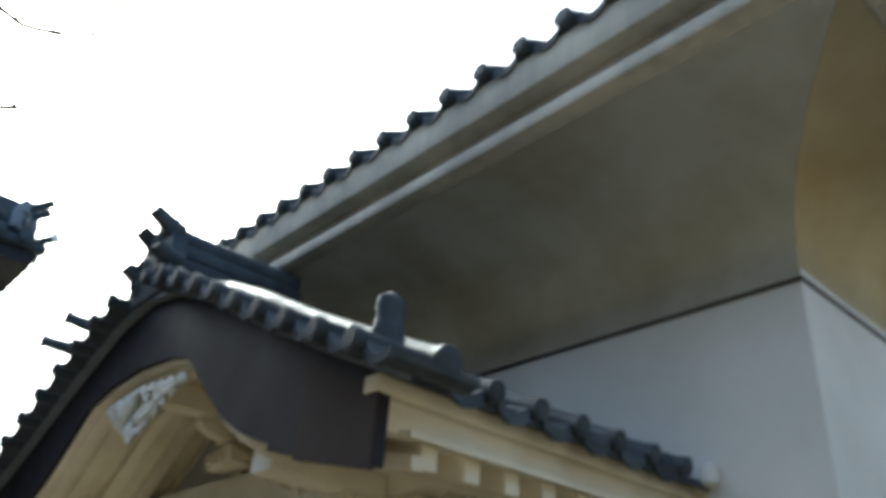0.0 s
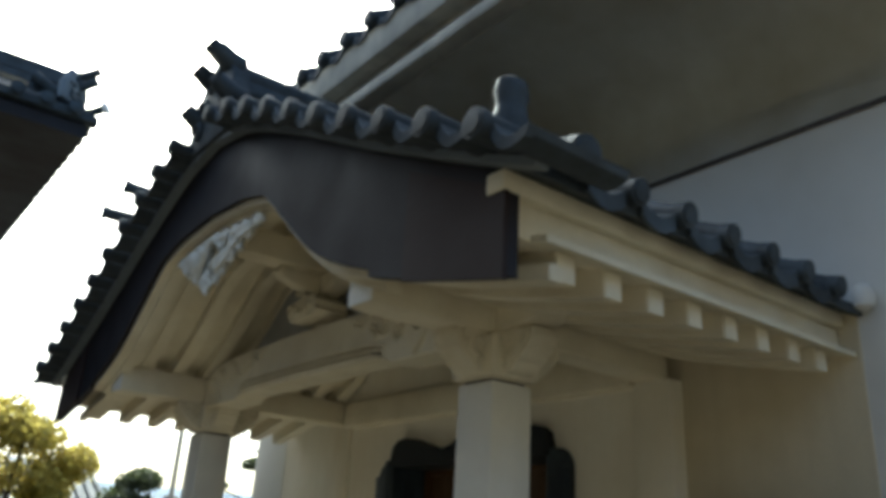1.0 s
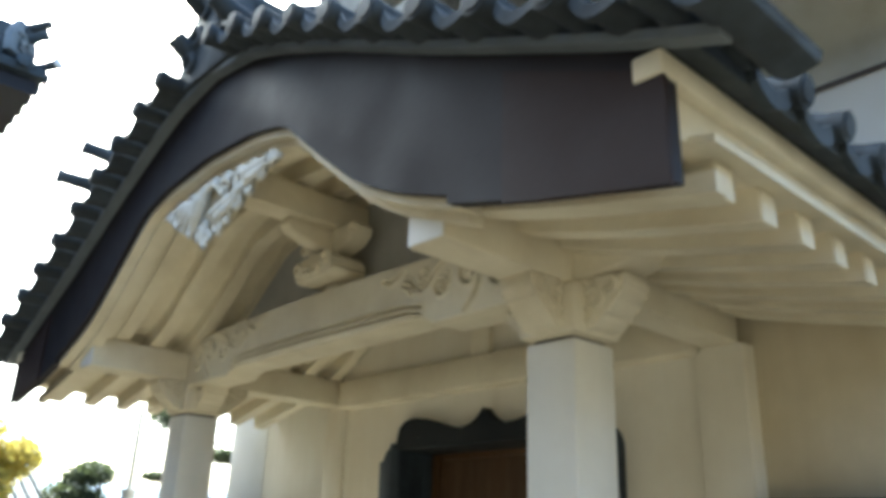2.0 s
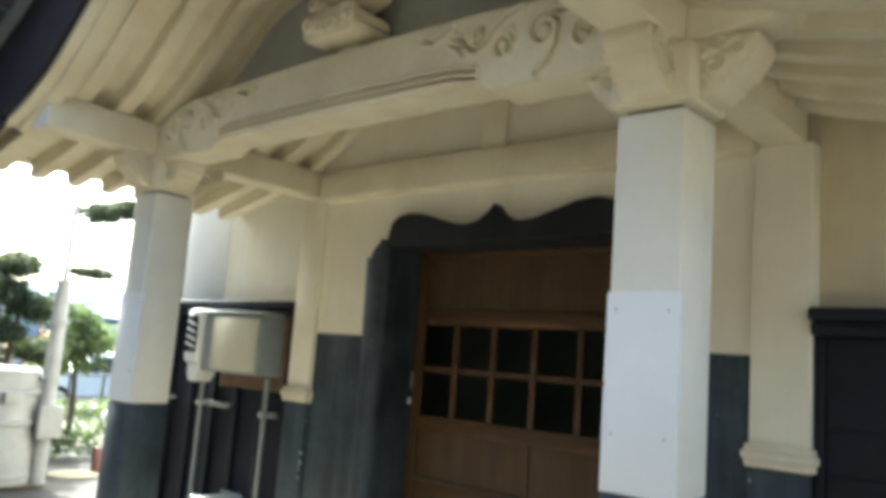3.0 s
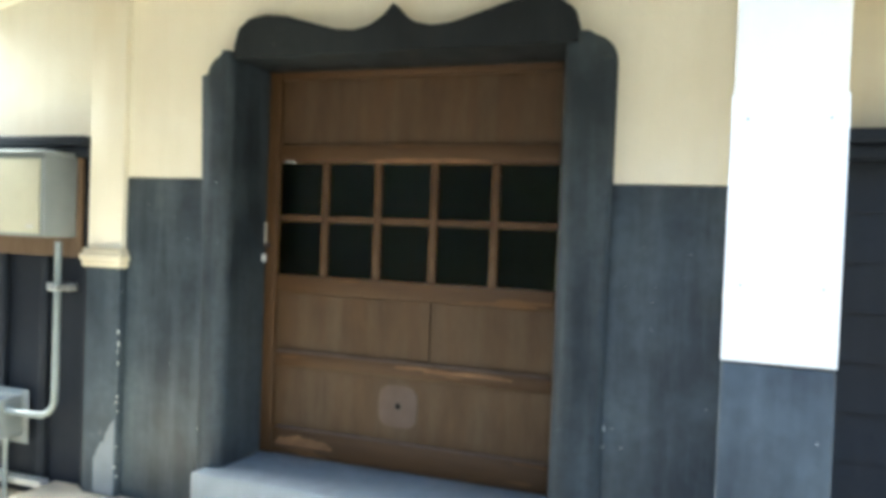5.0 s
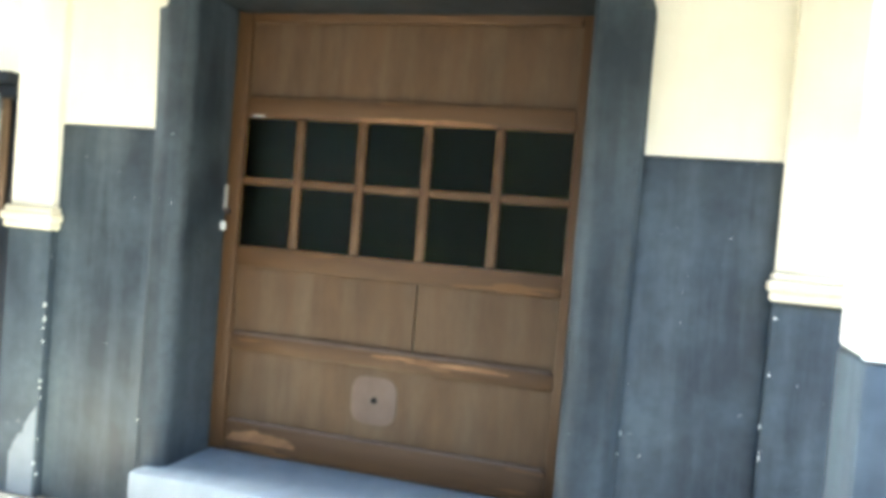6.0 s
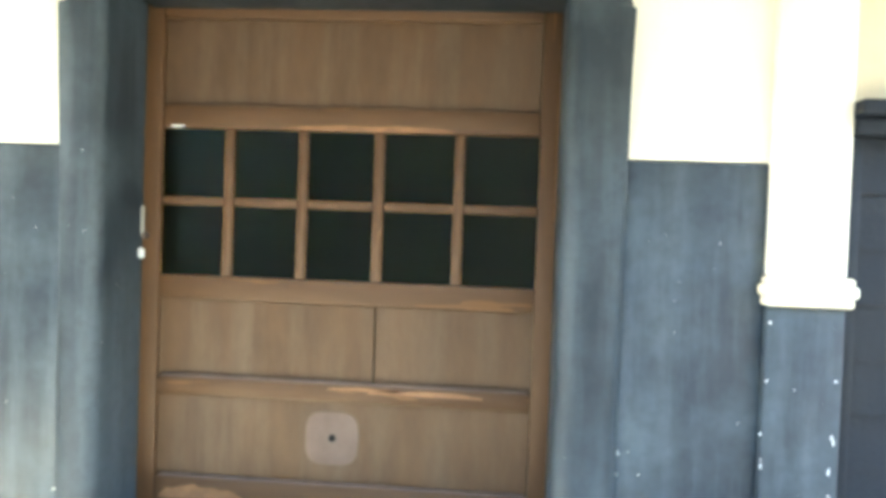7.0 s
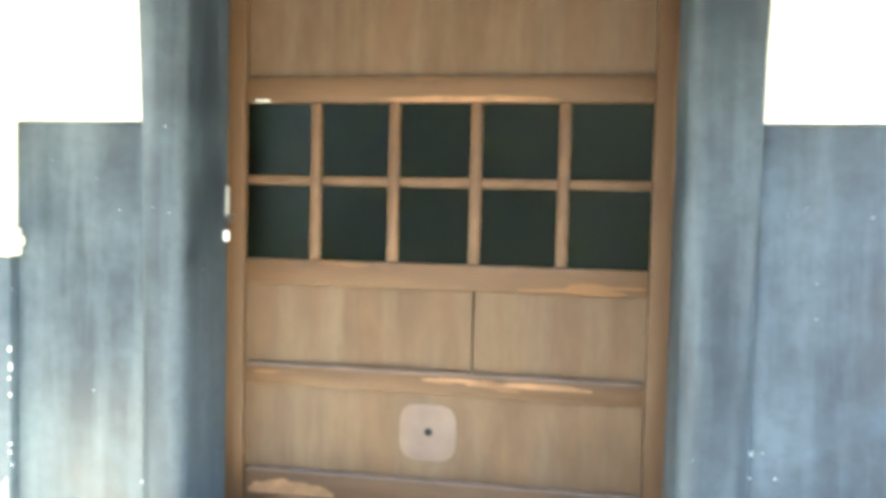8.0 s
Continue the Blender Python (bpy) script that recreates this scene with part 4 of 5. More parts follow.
def curl_part(parent, x, y, z, r, thick, turn, name="curl", mat=M_CARVE):
    bm = bmesh.new()
    pts = []
    a1 = rng.random() * 6.28
    for q in range(20):
        rr = r * (1 - 0.78 * q / 19)
        pts.append((x, y + rr * math.cos(a1 + turn * 6.0 * q / 19), z + rr * math.sin(a1 + turn * 6.0 * q / 19)))
    tube(bm, pts, [thick * (1 - 0.45 * q / 19) for q in range(20)], 8)
    return part(name, bm, mat, parent)


def fretwork(strokes, back, step=0.007):
    """A pierced carving in the gable's plane: round strokes of (u, v, radius) that melt into one another, open between them."""
    segs = np.array([[*p, *q] for ln in strokes for p, q in zip(ln, ln[1:])])
    u0, u1 = segs[:, 0].min() - 0.08, segs[:, 0].max() + 0.08
    v0, v1 = segs[:, 1].min() - 0.08, segs[:, 1].max() + 0.08
    us, vs = np.arange(u0, u1, step), np.arange(v0, v1, step)
    gu, gv = np.meshgrid(us, vs, indexing="ij")
    high = np.zeros_like(gu)
    for au, av, ar, bu, bv, br in segs:
        du, dv = bu - au, bv - av
        k = np.clip(((gu - au) * du + (gv - av) * dv) / (du * du + dv * dv + 1e-12), 0, 1)
        r = ar + (br - ar) * k
        d2 = (gu - au - k * du) ** 2 + (gv - av - k * dv) ** 2
        high = np.maximum(high, np.sqrt(np.maximum(r * r - d2, 0)))
    bm = bmesh.new()
    for sign in (-1.0, 0.5):
        grid = {}

        def corner(i, j):
            if (i, j) not in grid:
                grid[i, j] = bm.verts.new((back + sign * high[i, j], CY + us[i], vs[j]))
            return grid[i, j]
        for i in range(len(us) - 1):
            for j in range(len(vs) - 1):
                if (high[i:i + 2, j:j + 2] > 0).sum() >= 3:
                    bm.faces.new((corner(i, j), corner(i + 1, j), corner(i + 1, j + 1), corner(i, j + 1)))
    return bm


def stroke(pts, r0, r1):
    n = len(pts) - 1
    return [(u, v, r0 + (r1 - r0) * k / n) for k, (u, v) in enumerate(pts)]


def hem(u):
    """Lower edge of the carving at u."""
    return 3.065 + (0.30 * (u / 0.58) if u > 0 else -0.30 * u / 0.66)


# cloud scrolls along the lower hem and a wavy band under the moulding
scrolls = []
for k in range(12):
    u = 0.52 - 1.12 * k / 11
    r = 0.046 - 0.014 * abs(u) / 0.6
    scrolls.append(stroke(spiral(u, hem(u) + 0.040, r, 0.010, 4.2 + 0.5 * (k % 3), 1.25 if k % 2 else -1.25, 22), 0.024, 0.015))
    if abs(u) < 0.36:
        scrolls.append(stroke(spiral(u + 0.045, hem(u) + 0.115, 0.034, 0.010, 1.0 + 0.7 * (k % 4), -1.2 if k % 2 else 1.2, 18), 0.021, 0.014))
wave = [(0.58 - 1.24 * k / 60, LOW(0.58 - 1.24 * k / 60) - 0.118 + 0.012 * math.sin(k * 0.95)) for k in range(61)]
scrolls.append(stroke(wave, 0.021, 0.021))
part("scrollwork", fretwork(scrolls, 1.742), M_CARVE, gegyo)
us = [0.54 - 1.16 * k / 60 for k in range(61)]
bm = bmesh.new()
strip(bm, [(CY + u, min(LOW(u) - 0.125, hem(u) + 0.035 + 0.012 * math.sin(40 * u))) for u in us], [(CY + u, LOW(u) - 0.115) for u in us], "x", 1.756, 1.772)
part("ground_board", bm, M_TRIM, gegyo, "plain board behind the carving")
# the bird: body, neck and beak, and long feathers to both sides
bird = [[(0.17, 3.20, 0.026), (0.135, 3.27, 0.052), (0.10, 3.34, 0.060), (0.05, 3.40, 0.034)], [(0.05, 3.40, 0.034), (-0.01, 3.415, 0.026), (-0.045, 3.39, 0.022), (-0.075, 3.355, 0.010)]]
for eu, ev in ((0.50, 3.385), (0.45, 3.335), (0.37, 3.285), (0.29, 3.235)):
    bird.append([(0.13, 3.33, 0.034), (0.5 * (0.13 + eu), 0.5 * (3.33 + ev) + 0.018, 0.034), (eu, ev, 0.018)])
part("bird", fretwork(bird, 1.728), M_CARVE, gegyo)
plume = [stroke(spiral(-0.31, 3.335, 0.05, 0.030, 0.4, 1.0, 20), 0.024, 0.021), stroke(spiral(-0.14, 3.35, 0.055, 0.020, 2.6, -0.9, 20), 0.025, 0.018)]
for au, av, eu, ev in ((-0.04, 3.23, -0.42, 3.31), (-0.10, 3.19, -0.30, 3.25), (-0.36, 3.36, -0.62, 3.385), (-0.40, 3.32, -0.56, 3.345)):
    plume.append([(au, av, 0.031), (0.5 * (au + eu), 0.5 * (av + ev) - 0.012, 0.033), (eu, ev, 0.018)])
part("plume", fretwork(plume, 1.730), M_CARVE, gegyo)

SY = CY - 0.05                 # middle of the strut
frog = thing("frog_leg_strut", (2.5, SY, 2.97), "carved cream strut with cloud scrolls between beam and ridge beam", "carving")
bm = bmesh.new()
prism(bm, [(SY + u, v + 0.075) for u, v in ((-0.16, 2.95), (-0.20, 2.985), (-0.165, 3.015), (-0.185, 3.05), (-0.14, 3.085), (-0.07, 3.10), (0.07, 3.10), (0.14, 3.085), (0.185, 3.05), (0.165, 3.015), (0.20, 2.985), (0.16, 2.95))], "x", 2.36, 2.60, bevel=0.018)
part("cloud_base", bm, M_TRIM, frog)
part("foot", boxes((2.50, 2.66, SY - 0.07, SY + 0.07, 2.94, 3.03), bevel=0.01), M_TRIM, frog)
part("neck", boxes((2.44, 2.60, SY - 0.06, SY + 0.06, 3.173, 3.20), bevel=0.01), M_TRIM, frog)
bm = bmesh.new()
prism(bm, [(SY + u, v) for u, v in ((-0.10, 3.195), (-0.20, 3.225), (-0.255, 3.27), (-0.27, 3.32), (-0.24, 3.345), (0.24, 3.345), (0.27, 3.32), (0.255, 3.27), (0.20, 3.225), (0.10, 3.195))], "x", 2.45, 2.58, bevel=0.014)
part("cross_arm", bm, M_TRIM, frog)
bm = bmesh.new()
prism(bm, [(2.58, 3.20), (2.40, 3.205), (2.27, 3.225), (2.18, 3.26), (2.15, 3.30), (2.17, 3.342), (2.58, 3.342)], "y", SY - 0.05, SY + 0.05, bevel=0.014)
part("nosing", bm, M_TRIM, frog, "carved arm under the ridge beam")
for s in (-1, 1):
    for u, v, r, x in ((0.235, 3.285, 0.045, 2.445), (0.135, 3.115, 0.05, 2.352), (0.045, 3.085, 0.036, 2.352)):
        curl_part(frog, x, SY + s * u, v, r, 0.018, s, mat=M_TRIM)

for s in (-1, 1):
    bm = bmesh.new()
    lathe(bm, [(0.02, -0.07), (0.05, -0.05), (0.06, 0.0), (0.045, 0.05), (0.02, 0.065)], (3.91, CY + s * 2.92, TOP(2.92) + 0.12), 12)
    part("plaster_stop", bm, M_WALL, label="lump of white plaster where the eave meets the wall", kind="structure")

# ---------------------------------------------------------------- electrical gear on the north dado
BX = 3.60
meter = thing("switch_cabinet", (BX, 8.15, 1.30), "grey metal switch cabinet with a cream door on the black boards", "electrical cabinet")
part("body", boxes((BX + 0.012, WX - 0.10, 7.80, 8.545, 1.315, 1.765), bevel=0.012), M_GREY, meter)
dr = part("door", boxes((BX - 0.008, BX + 0.011, 7.826, 8.405, 1.333, 1.742), bevel=0.006), M_PANEL, meter, "cream cabinet door")
part("hinge", boxes((BX - 0.016, BX - 0.008, 8.38, 8.40, 1.38, 1.44), bevel=0.003), M_STRUT, dr)
part("latch", boxes((BX - 0.018, BX - 0.008, 7.85, 7.90, 1.36, 1.38), bevel=0.003), M_STRUT, dr)
part("rain_lip", boxes((BX - 0.02, WX - 0.10, 7.785, 8.549, 1.766, 1.785), bevel=0.006), M_GREY, meter)

cover = thing("meter_cover", (3.5, 8.66, 1.25), "white plastic meter cover with a slotted front", "meter")
bm = boxes((3.57, WX - 0.10, 8.551, 8.765, 1.36, 1.80), bevel=0.045)
part("housing", bm, M_PLASTIC, cover)
part("window", boxes((3.564, 3.573, 8.585, 8.725, 1.45, 1.74), bevel=0.01), M_DARK, cover, "dark slotted window")
for i in range(4):
    bm = bmesh.new()
    z = 1.50 + 0.058 * i
    prism(bm, [(8.588, z - 0.018), (8.588, z + 0.0), (8.712, z + 0.032), (8.712, z + 0.014)], "x", 3.556, 3.5635)
    part("slat", bm, M_PLASTIC, cover)
bm = bmesh.new()
prism(bm, [(8.57, 1.36), (8.735, 1.36), (8.71, 1.27), (8.69, 1.22), (8.645, 1.22), (8.60, 1.27)], "x", 3.60, 3.79, bevel=0.02)
part("spout", bm, M_PLASTIC, cover)

part("backing_board", boxes((WX - 0.118, WX - 0.0965, 7.76, 8.60, 1.20, 1.80), bevel=0.004), M_BACK, label="raw brown board behind the switch cabinet", kind="structure")


def conduit(name, pts, r, label):
    t = thing(name, pts[0], label, "pipe", "conduits on the dado")
    bm = bmesh.new()
    tube(bm, pts, r, 12)
    part("pipe", bm, M_PIPE, t)
    for p in (pts[0], pts[-1]):
        bm = bmesh.new()
        tube(bm, [(p[0], p[1], p[2] - 0.03), (p[0], p[1], p[2] + 0.03)], r * 1.25, 12)
        part("coupling", bm, M_PIPE, t)
    return t


PX = 3.74
conduit("conduit", [(PX, 8.68, 1.24), (PX, 8.68, 0.5), (PX, 8.68, GZ + 0.03)], 0.019, "straight grey conduit from the meter to the ground")
bend = [(PX, 7.83, 1.29), (PX, 7.83, 0.45)] + [(PX, 7.83 + 0.12 * (1 - math.cos(k * math.pi / 12)), 0.42 - 0.12 * math.sin(k * math.pi / 12)) for k in range(1, 7)] + [(PX, 8.20, 0.30)]
t = thing("conduit", bend[0], "grey conduit bending from the cabinet into the junction box", "pipe", "conduits on the dado")
bm = bmesh.new()
tube(bm, bend, 0.019, 12)
part("pipe", bm, M_PIPE, t)
jb = thing("junction_box", (3.62, 8.2, 0.1), "grey square junction box on the black boards", "junction box")
part("body", boxes((3.60, WX - 0.098, 8.19, 8.42, 0.13, 0.37), bevel=0.012), M_GREY, jb)
part("lid", boxes((3.575, 3.599, 8.18, 8.43, 0.12, 0.38), bevel=0.008), M_LID, jb, "pale grey screwed lid")
part("back_plate", boxes((WX - 0.097, WX - 0.0955, 8.15, 8.44, 0.08, 0.40)), M_GREY, jb)
for k, y in enumerate((8.22, 8.29, 8.36)):
    conduit("conduit", [(3.76, y, 0.118), (3.76, y, -0.1), (3.76, y, GZ + 0.03)], 0.014, "thin grey conduit below the junction box")
for y0, y1, z in ((8.42, 8.72, 1.05), (7.80, 7.96, 1.03), (7.98, 8.72, -0.12)):
    st = thing("strut_channel", (3.76, y0, z), "short galvanised channel that holds the conduits", "bracket", "channels on the dado")
    part("channel", boxes((3.785, WX - 0.096, y0, y1, z - 0.02, z + 0.02), bevel=0.004), M_STRUT, st)
    part("clamp", boxes((3.705, 3.784, y1 - 0.075 if y1 > 8.5 else y0 + 0.005, y1 - 0.005 if y1 > 8.5 else y0 + 0.06, z - 0.016, z + 0.016), bevel=0.006), M_STRUT, st)
t = thing("down_pipe", (3.78, 9.28, GZ), "thin dark pipe with clips on the wall", "pipe")
bm = bmesh.new()
tube(bm, [(3.80, 9.28, GZ), (3.80, 9.28, 1.75)], 0.022, 10)
part("pipe", bm, M_DADO2, t)
for z in (0.1, 1.05):
    part("clip", boxes((3.77, WX - 0.096, 9.245, 9.315, z - 0.015, z + 0.015), bevel=0.005), M_STRUT, t)
t = thing("tap", (3.7, 9.0, GZ), "small white standpipe at the foot of the wall", "tap")
bm = bmesh.new()
tube(bm, [(3.66, 9.02, GZ), (3.66, 9.02, -0.08)], 0.035, 10)
tube(bm, [(3.66, 9.02, -0.08), (3.66, 9.02, -0.02), (3.60, 9.02, 0.0)], 0.028, 10)
part("body", bm, M_PLASTIC, t)

# ---------------------------------------------------------------- neighbouring hip-roofed building
nb = thing("temple_building", (1.85, 11.0, GZ), "dark timber building with a grey tiled hip roof", "building")
NE, NZ = 1.85, 6.42
part("wall", boxes((-9.0, 0.55, 12.3, 24.0, GZ, 6.2)), M_BARGE, nb, "dark timber wall")
part("eave_underside", boxes((-10.2, NE - 0.06, 11.08, 25.3, 6.22, NZ - 0.03)), M_BARGE, nb, "dark boarded underside of the eave")
bm = bmesh.new()
vs = [bm.verts.new(p) for p in ((-10.3, 10.98, NZ), (NE, 10.98, NZ), (NE, 25.4, NZ), (-10.3, 25.4, NZ), (-4.2, 16.0, 9.6), (-4.2, 20.0, 9.6), (-10.3, 10.98, NZ + 0.1), (NE, 10.98, NZ + 0.1), (NE, 25.4, NZ + 0.1), (-10.3, 25.4, NZ + 0.1))]
for f in ((0, 1, 2, 3), (0, 6, 7, 1), (1, 7, 8, 2), (2, 8, 9, 3), (3, 9, 6, 0), (6, 7, 4), (7, 8, 5, 4), (8, 9, 5), (9, 6, 4, 5)):
    bm.faces.new([vs[i] for i in f])
part("roof_deck", bm, M_TILE, nb, smooth=False)
nt = part("eave_tile", barrel_tile(0.8, 0.075, 0.45), M_TILE, nb)
nt.matrix_basis = pose(NE + 0.04, 11.2, NZ + 0.10, 0, 0, 180)
for i in range(1, 40):
    again(nt, nb, pose(NE + 0.04, 11.2 + 0.33 * i, NZ + 0.10, 0, 0, 180))
for i in range(34):
    again(nt, nb, pose(NE - 0.25 - 0.33 * i, 10.94, NZ + 0.10, 0, 0, 90))
bm = bmesh.new()
for w, z in ((0.16, 0.10), (0.14, 0.22), (0.11, 0.33)):
    strip(bm, [(NE - 0.2, 0), (NE - 3.0, 0)], [(NE - 0.2, 0.1), (NE - 3.0, 0.1)], "y", -w, w)
    bm.verts.ensure_lookup_table()
    for v in bm.verts[-8:]:
        q = NE - v.co.x
        v.co = Vector((NE - q + v.co.y * 0.7, 10.98 + q * 0.95 + v.co.y * 0.7, NZ + z + v.co.z + 0.5 * q + 0.08))
part("hip_ridge", bm, M_TILE, nb, "stacked tile hip ridge")
bm = bmesh.new()
prism(bm, [(-0.24, 0.0), (-0.26, 0.22), (-0.14, 0.46), (0.14, 0.46), (0.26, 0.22), (0.24, 0.0)], "x", -0.05, 0.05, bevel=0.02)
for s in (-1, 1):
    tube(bm, [(0.07, s * (0.1 + 0.08 * math.cos(0.5 + 5.5 * q / 15) * (1 - 0.7 * q / 15)), 0.2 + 0.08 * math.sin(0.5 + 5.5 * q / 15) * (1 - 0.7 * q / 15)) for q in range(16)], 0.025, 6)
demon = part("demon_tile", bm, M_STEP, nb, "pale carved ornament tile")
demon.matrix_basis = pose(NE - 0.28, 11.2, NZ + 0.22, 0, 0, -45)
for dx, z in ((0.0, 0.66), (0.0, 0.50), (0.14, 0.14)):
    bm = bmesh.new()
    tube(bm, [(NE - 0.40, 11.35, NZ + z - 0.02), (NE - 0.18 + dx, 11.15 - dx * 0.6, NZ + z + 0.02), (NE - 0.06 + dx, 11.03 - dx * 0.6, NZ + z + 0.08)], 0.06, 12)
    horn = part("horn", bm, M_TILE, nb, "upturned round tile")
    if dx:
        end, way = Vector((NE - 0.06 + dx, 11.03 - dx * 0.6, NZ + z + 0.08)), Vector((0.12, -0.12, 0.06)).normalized()
        bm = bmesh.new()
        tube(bm, [end - way * 0.01, end + way * 0.03], 0.085, 16)
        tube(bm, [end + way * 0.028, end + way * 0.04], [0.07, 0.06], 16)
        part("end_disc", bm, M_FRESH, horn, "whitened round end plate")

# ---------------------------------------------------------------- things behind
tank = thing("water_tank", (3.78, 13.2, GZ), "white weathered round tank with hoops", "tank")
bm = bmesh.new()
lathe(bm, [(0.58, 0.06), (0.57, 0.5), (0.55, 1.0), (0.53, 1.34), (0.50, 1.37), (0.1, 1.39)], (3.78, 13.2, GZ), 32)
part("drum", bm, M_TANK, tank)
for z in (0.12, 0.72, 1.08):
    bm = bmesh.new()
    lathe(bm, [(0.575, z), (0.60, z + 0.01), (0.60, z + 0.05), (0.575, z + 0.06)], (3.78, 13.2, GZ), 32)
    part("hoop", bm, M_TANK, tank)
part("lug", boxes((3.72, 3.92, 12.58, 12.68, GZ + 0.98, GZ + 1.12), bevel=0.01), M_TANK, tank)
part("foot", boxes((3.25, 4.35, 12.8, 13.6, GZ - 0.05, GZ + 0.06), bevel=0.01), M_STONE, tank)
bm = bmesh.new()
tube(bm, [(4.28, 12.78, GZ + 0.05), (4.28, 12.78, GZ + 1.4), (4.28, 12.78, 2.12)], [0.09, 0.09, 0.08], 16)
tube(bm, [(4.28, 12.78, 2.12), (4.28, 12.78, 2.16)], 0.10, 16)
tube(bm, [(4.28, 12.78, 2.15), (4.28, 12.78, 3.15)], 0.036, 12)
part("riser", bm, M_TANK, tank, "white riser pipe")
for z in (0.95, 1.62):
    bm = bmesh.new()
    tube(bm, [(4.28, 12.78, z), (4.28, 12.78, z + 0.05)], 0.118, 16)
    part("collar", bm, M_TANK, tank)
part("valve_box", boxes((4.14, 4.42, 12.60, 12.70, 0.28, 0.66), bevel=0.015), M_TANK, tank)


def crown_clump(bm, centre, size, count, leaf, rng):
    """Small bent leaves scattered through an uneven ellipsoid, more of them near its skin."""
    for _ in range(count):
        v = Vector((rng.gauss(0, 1), rng.gauss(0, 1), rng.gauss(0, 1))).normalized() * (rng.random() ** 0.4)
        p = Vector(centre) + Vector((v.x * size[0], v.y * size[1], v.z * size[2]))
        u = Vector((rng.gauss(0, 1), rng.gauss(0, 1), rng.gauss(0, 0.7))).normalized()
        w = u.orthogonal().normalized()
        w.rotate(Matrix.Rotation(rng.random() * 6.28, 3, u))
        s = leaf * rng.uniform(0.6, 1.3)
        q = [p - u * s, p + w * s * 0.5, p + u * s, p - w * s * 0.5 + u.cross(w) * s * 0.2]
        bm.faces.new([bm.verts.new(x) for x in q])


def tree(name, base, height, clumps, mat, label, category="tree", leaf=0.05, count=500, trunk=0.09, seed=1, lean=(0, 0)):
    rng = random.Random(seed)
    t = thing(name, base, label, category)
    b = Vector(base)
    pts = [b + Vector((lean[0] * q + 0.06 * math.sin(5 * q + seed), lean[1] * q + 0.05 * math.cos(4 * q), height * q)) for q in [k / 8 for k in range(9)]]
    bm = bmesh.new()
    tube(bm, pts, [trunk * (1 - 0.75 * k / 8) for k in range(9)], 9)
    part("trunk", bm, M_BARK, t)
    lv = bmesh.new()
    for (dx, dy, z, sx, sz) in clumps:
        c = b + Vector((dx, dy, z))
        k = min(8, max(0, int((z - 0.15) / height * 8)))
        st = pts[k]
        bm = bmesh.new()
        tube(bm, [st, st.lerp(c, 0.5) + Vector((0, 0, -0.05)), c], [trunk * 0.4, trunk * 0.28, trunk * 0.12], 6)
        part("limb", bm, M_BARK, t)
        for _ in range(3):
            o = Vector((rng.uniform(-0.6, 0.6) * sx, rng.uniform(-0.6, 0.6) * sx, rng.uniform(-0.4, 0.4) * sz))
            crown_clump(lv, c + o, (sx * 0.7, sx * 0.7, sz * 0.75), count // 3, leaf, rng)
    part("crown", lv, mat, t, kind="stuff", smooth=False)
    return t


tree("clipped_pine", (5.0, 16.0, GZ), 2.9, [(-0.1, 0, 2.80, 0.46, 0.24), (-0.12, 0, 2.45, 0.52, 0.28), (0.05, 0, 2.1, 0.62, 0.34), (-0.4, 0, 1.75, 0.5, 0.22), (0.35, 0, 1.55, 0.55, 0.26), (-0.4, 0.1, 1.3, 0.62, 0.28), (0.1, 0, 1.1, 0.62, 0.28), (-0.2, 0, 0.8, 0.6, 0.26)], M_PINE, "clipped dark green pine in stepped pads", "tree", 0.05, 1600, 0.07, 3)
# pads above 5.5 m are out of view, added to shade the ground
tree("clipped_pine", (8.3, 17.0, GZ), 6.4, [(-1.9, -2.3, 6.5, 1.1, 0.3), (0.3, -2.6, 6.5, 1.1, 0.3), (-1.5, 0.6, 6.6, 1.1, 0.3), (1.3, -0.6, 6.4, 1.1, 0.3), (-0.3, -0.3, 6.5, 1.2, 0.3), (-1.0, -1.6, 6.4, 1.1, 0.3), (0.6, 1.2, 6.5, 1.2, 0.3), (-0.2, -0.8, 5.8, 1.0, 0.25), (-0.9, -0.3, 4.8, 0.8, 0.2), (0.7, 0.2, 4.5, 0.8, 0.22), (-1.5, 0, 4.1, 0.5, 0.26), (0.8, 0, 3.5, 0.8, 0.2), (-1.7, 0, 2.95, 0.55, 0.1), (-0.8, 0, 3.4, 0.6, 0.15), (0.2, 0, 2.2, 0.6, 0.3)], M_PINE, "broad dark green pine with flat clipped pads, the top ones added for shade", "tree", 0.06, 1300, 0.08, 5)
tree("garden_tree", (6.7, 17.5, GZ), 2.4, [(0.0, 0, 2.15, 0.6, 0.35), (-0.3, 0, 1.7, 0.7, 0.4), (0.4, 0.1, 1.75, 0.6, 0.4), (0.0, 0, 1.25, 0.7, 0.3)], M_GREEN, "small leafy green tree beyond the porch", "tree", 0.06, 700, 0.06, 7)
tree("maple_tree", (3.3, 18.5, GZ), 4.0, [(-0.6, 0, 3.9, 0.9, 0.55), (0.3, 0, 3.7, 0.9, 0.55), (0.9, 0, 3.0, 0.6, 0.5), (-0.2, 0, 2.7, 1.0, 0.5), (0.7, 0.2, 2.5, 0.7, 0.5), (-1.0, 0, 2.4, 0.8, 0.5), (0.1, 0, 1.9, 1.0, 0.5)], M_YELLOW, "yellow-green autumn tree in sunlight", "tree", 0.075, 1600, 0.09, 9)
hedge = thing("hedge", (5.6, 17.0, GZ), "low clipped green hedge", "hedge")
lv = bmesh.new()
rng = random.Random(4)
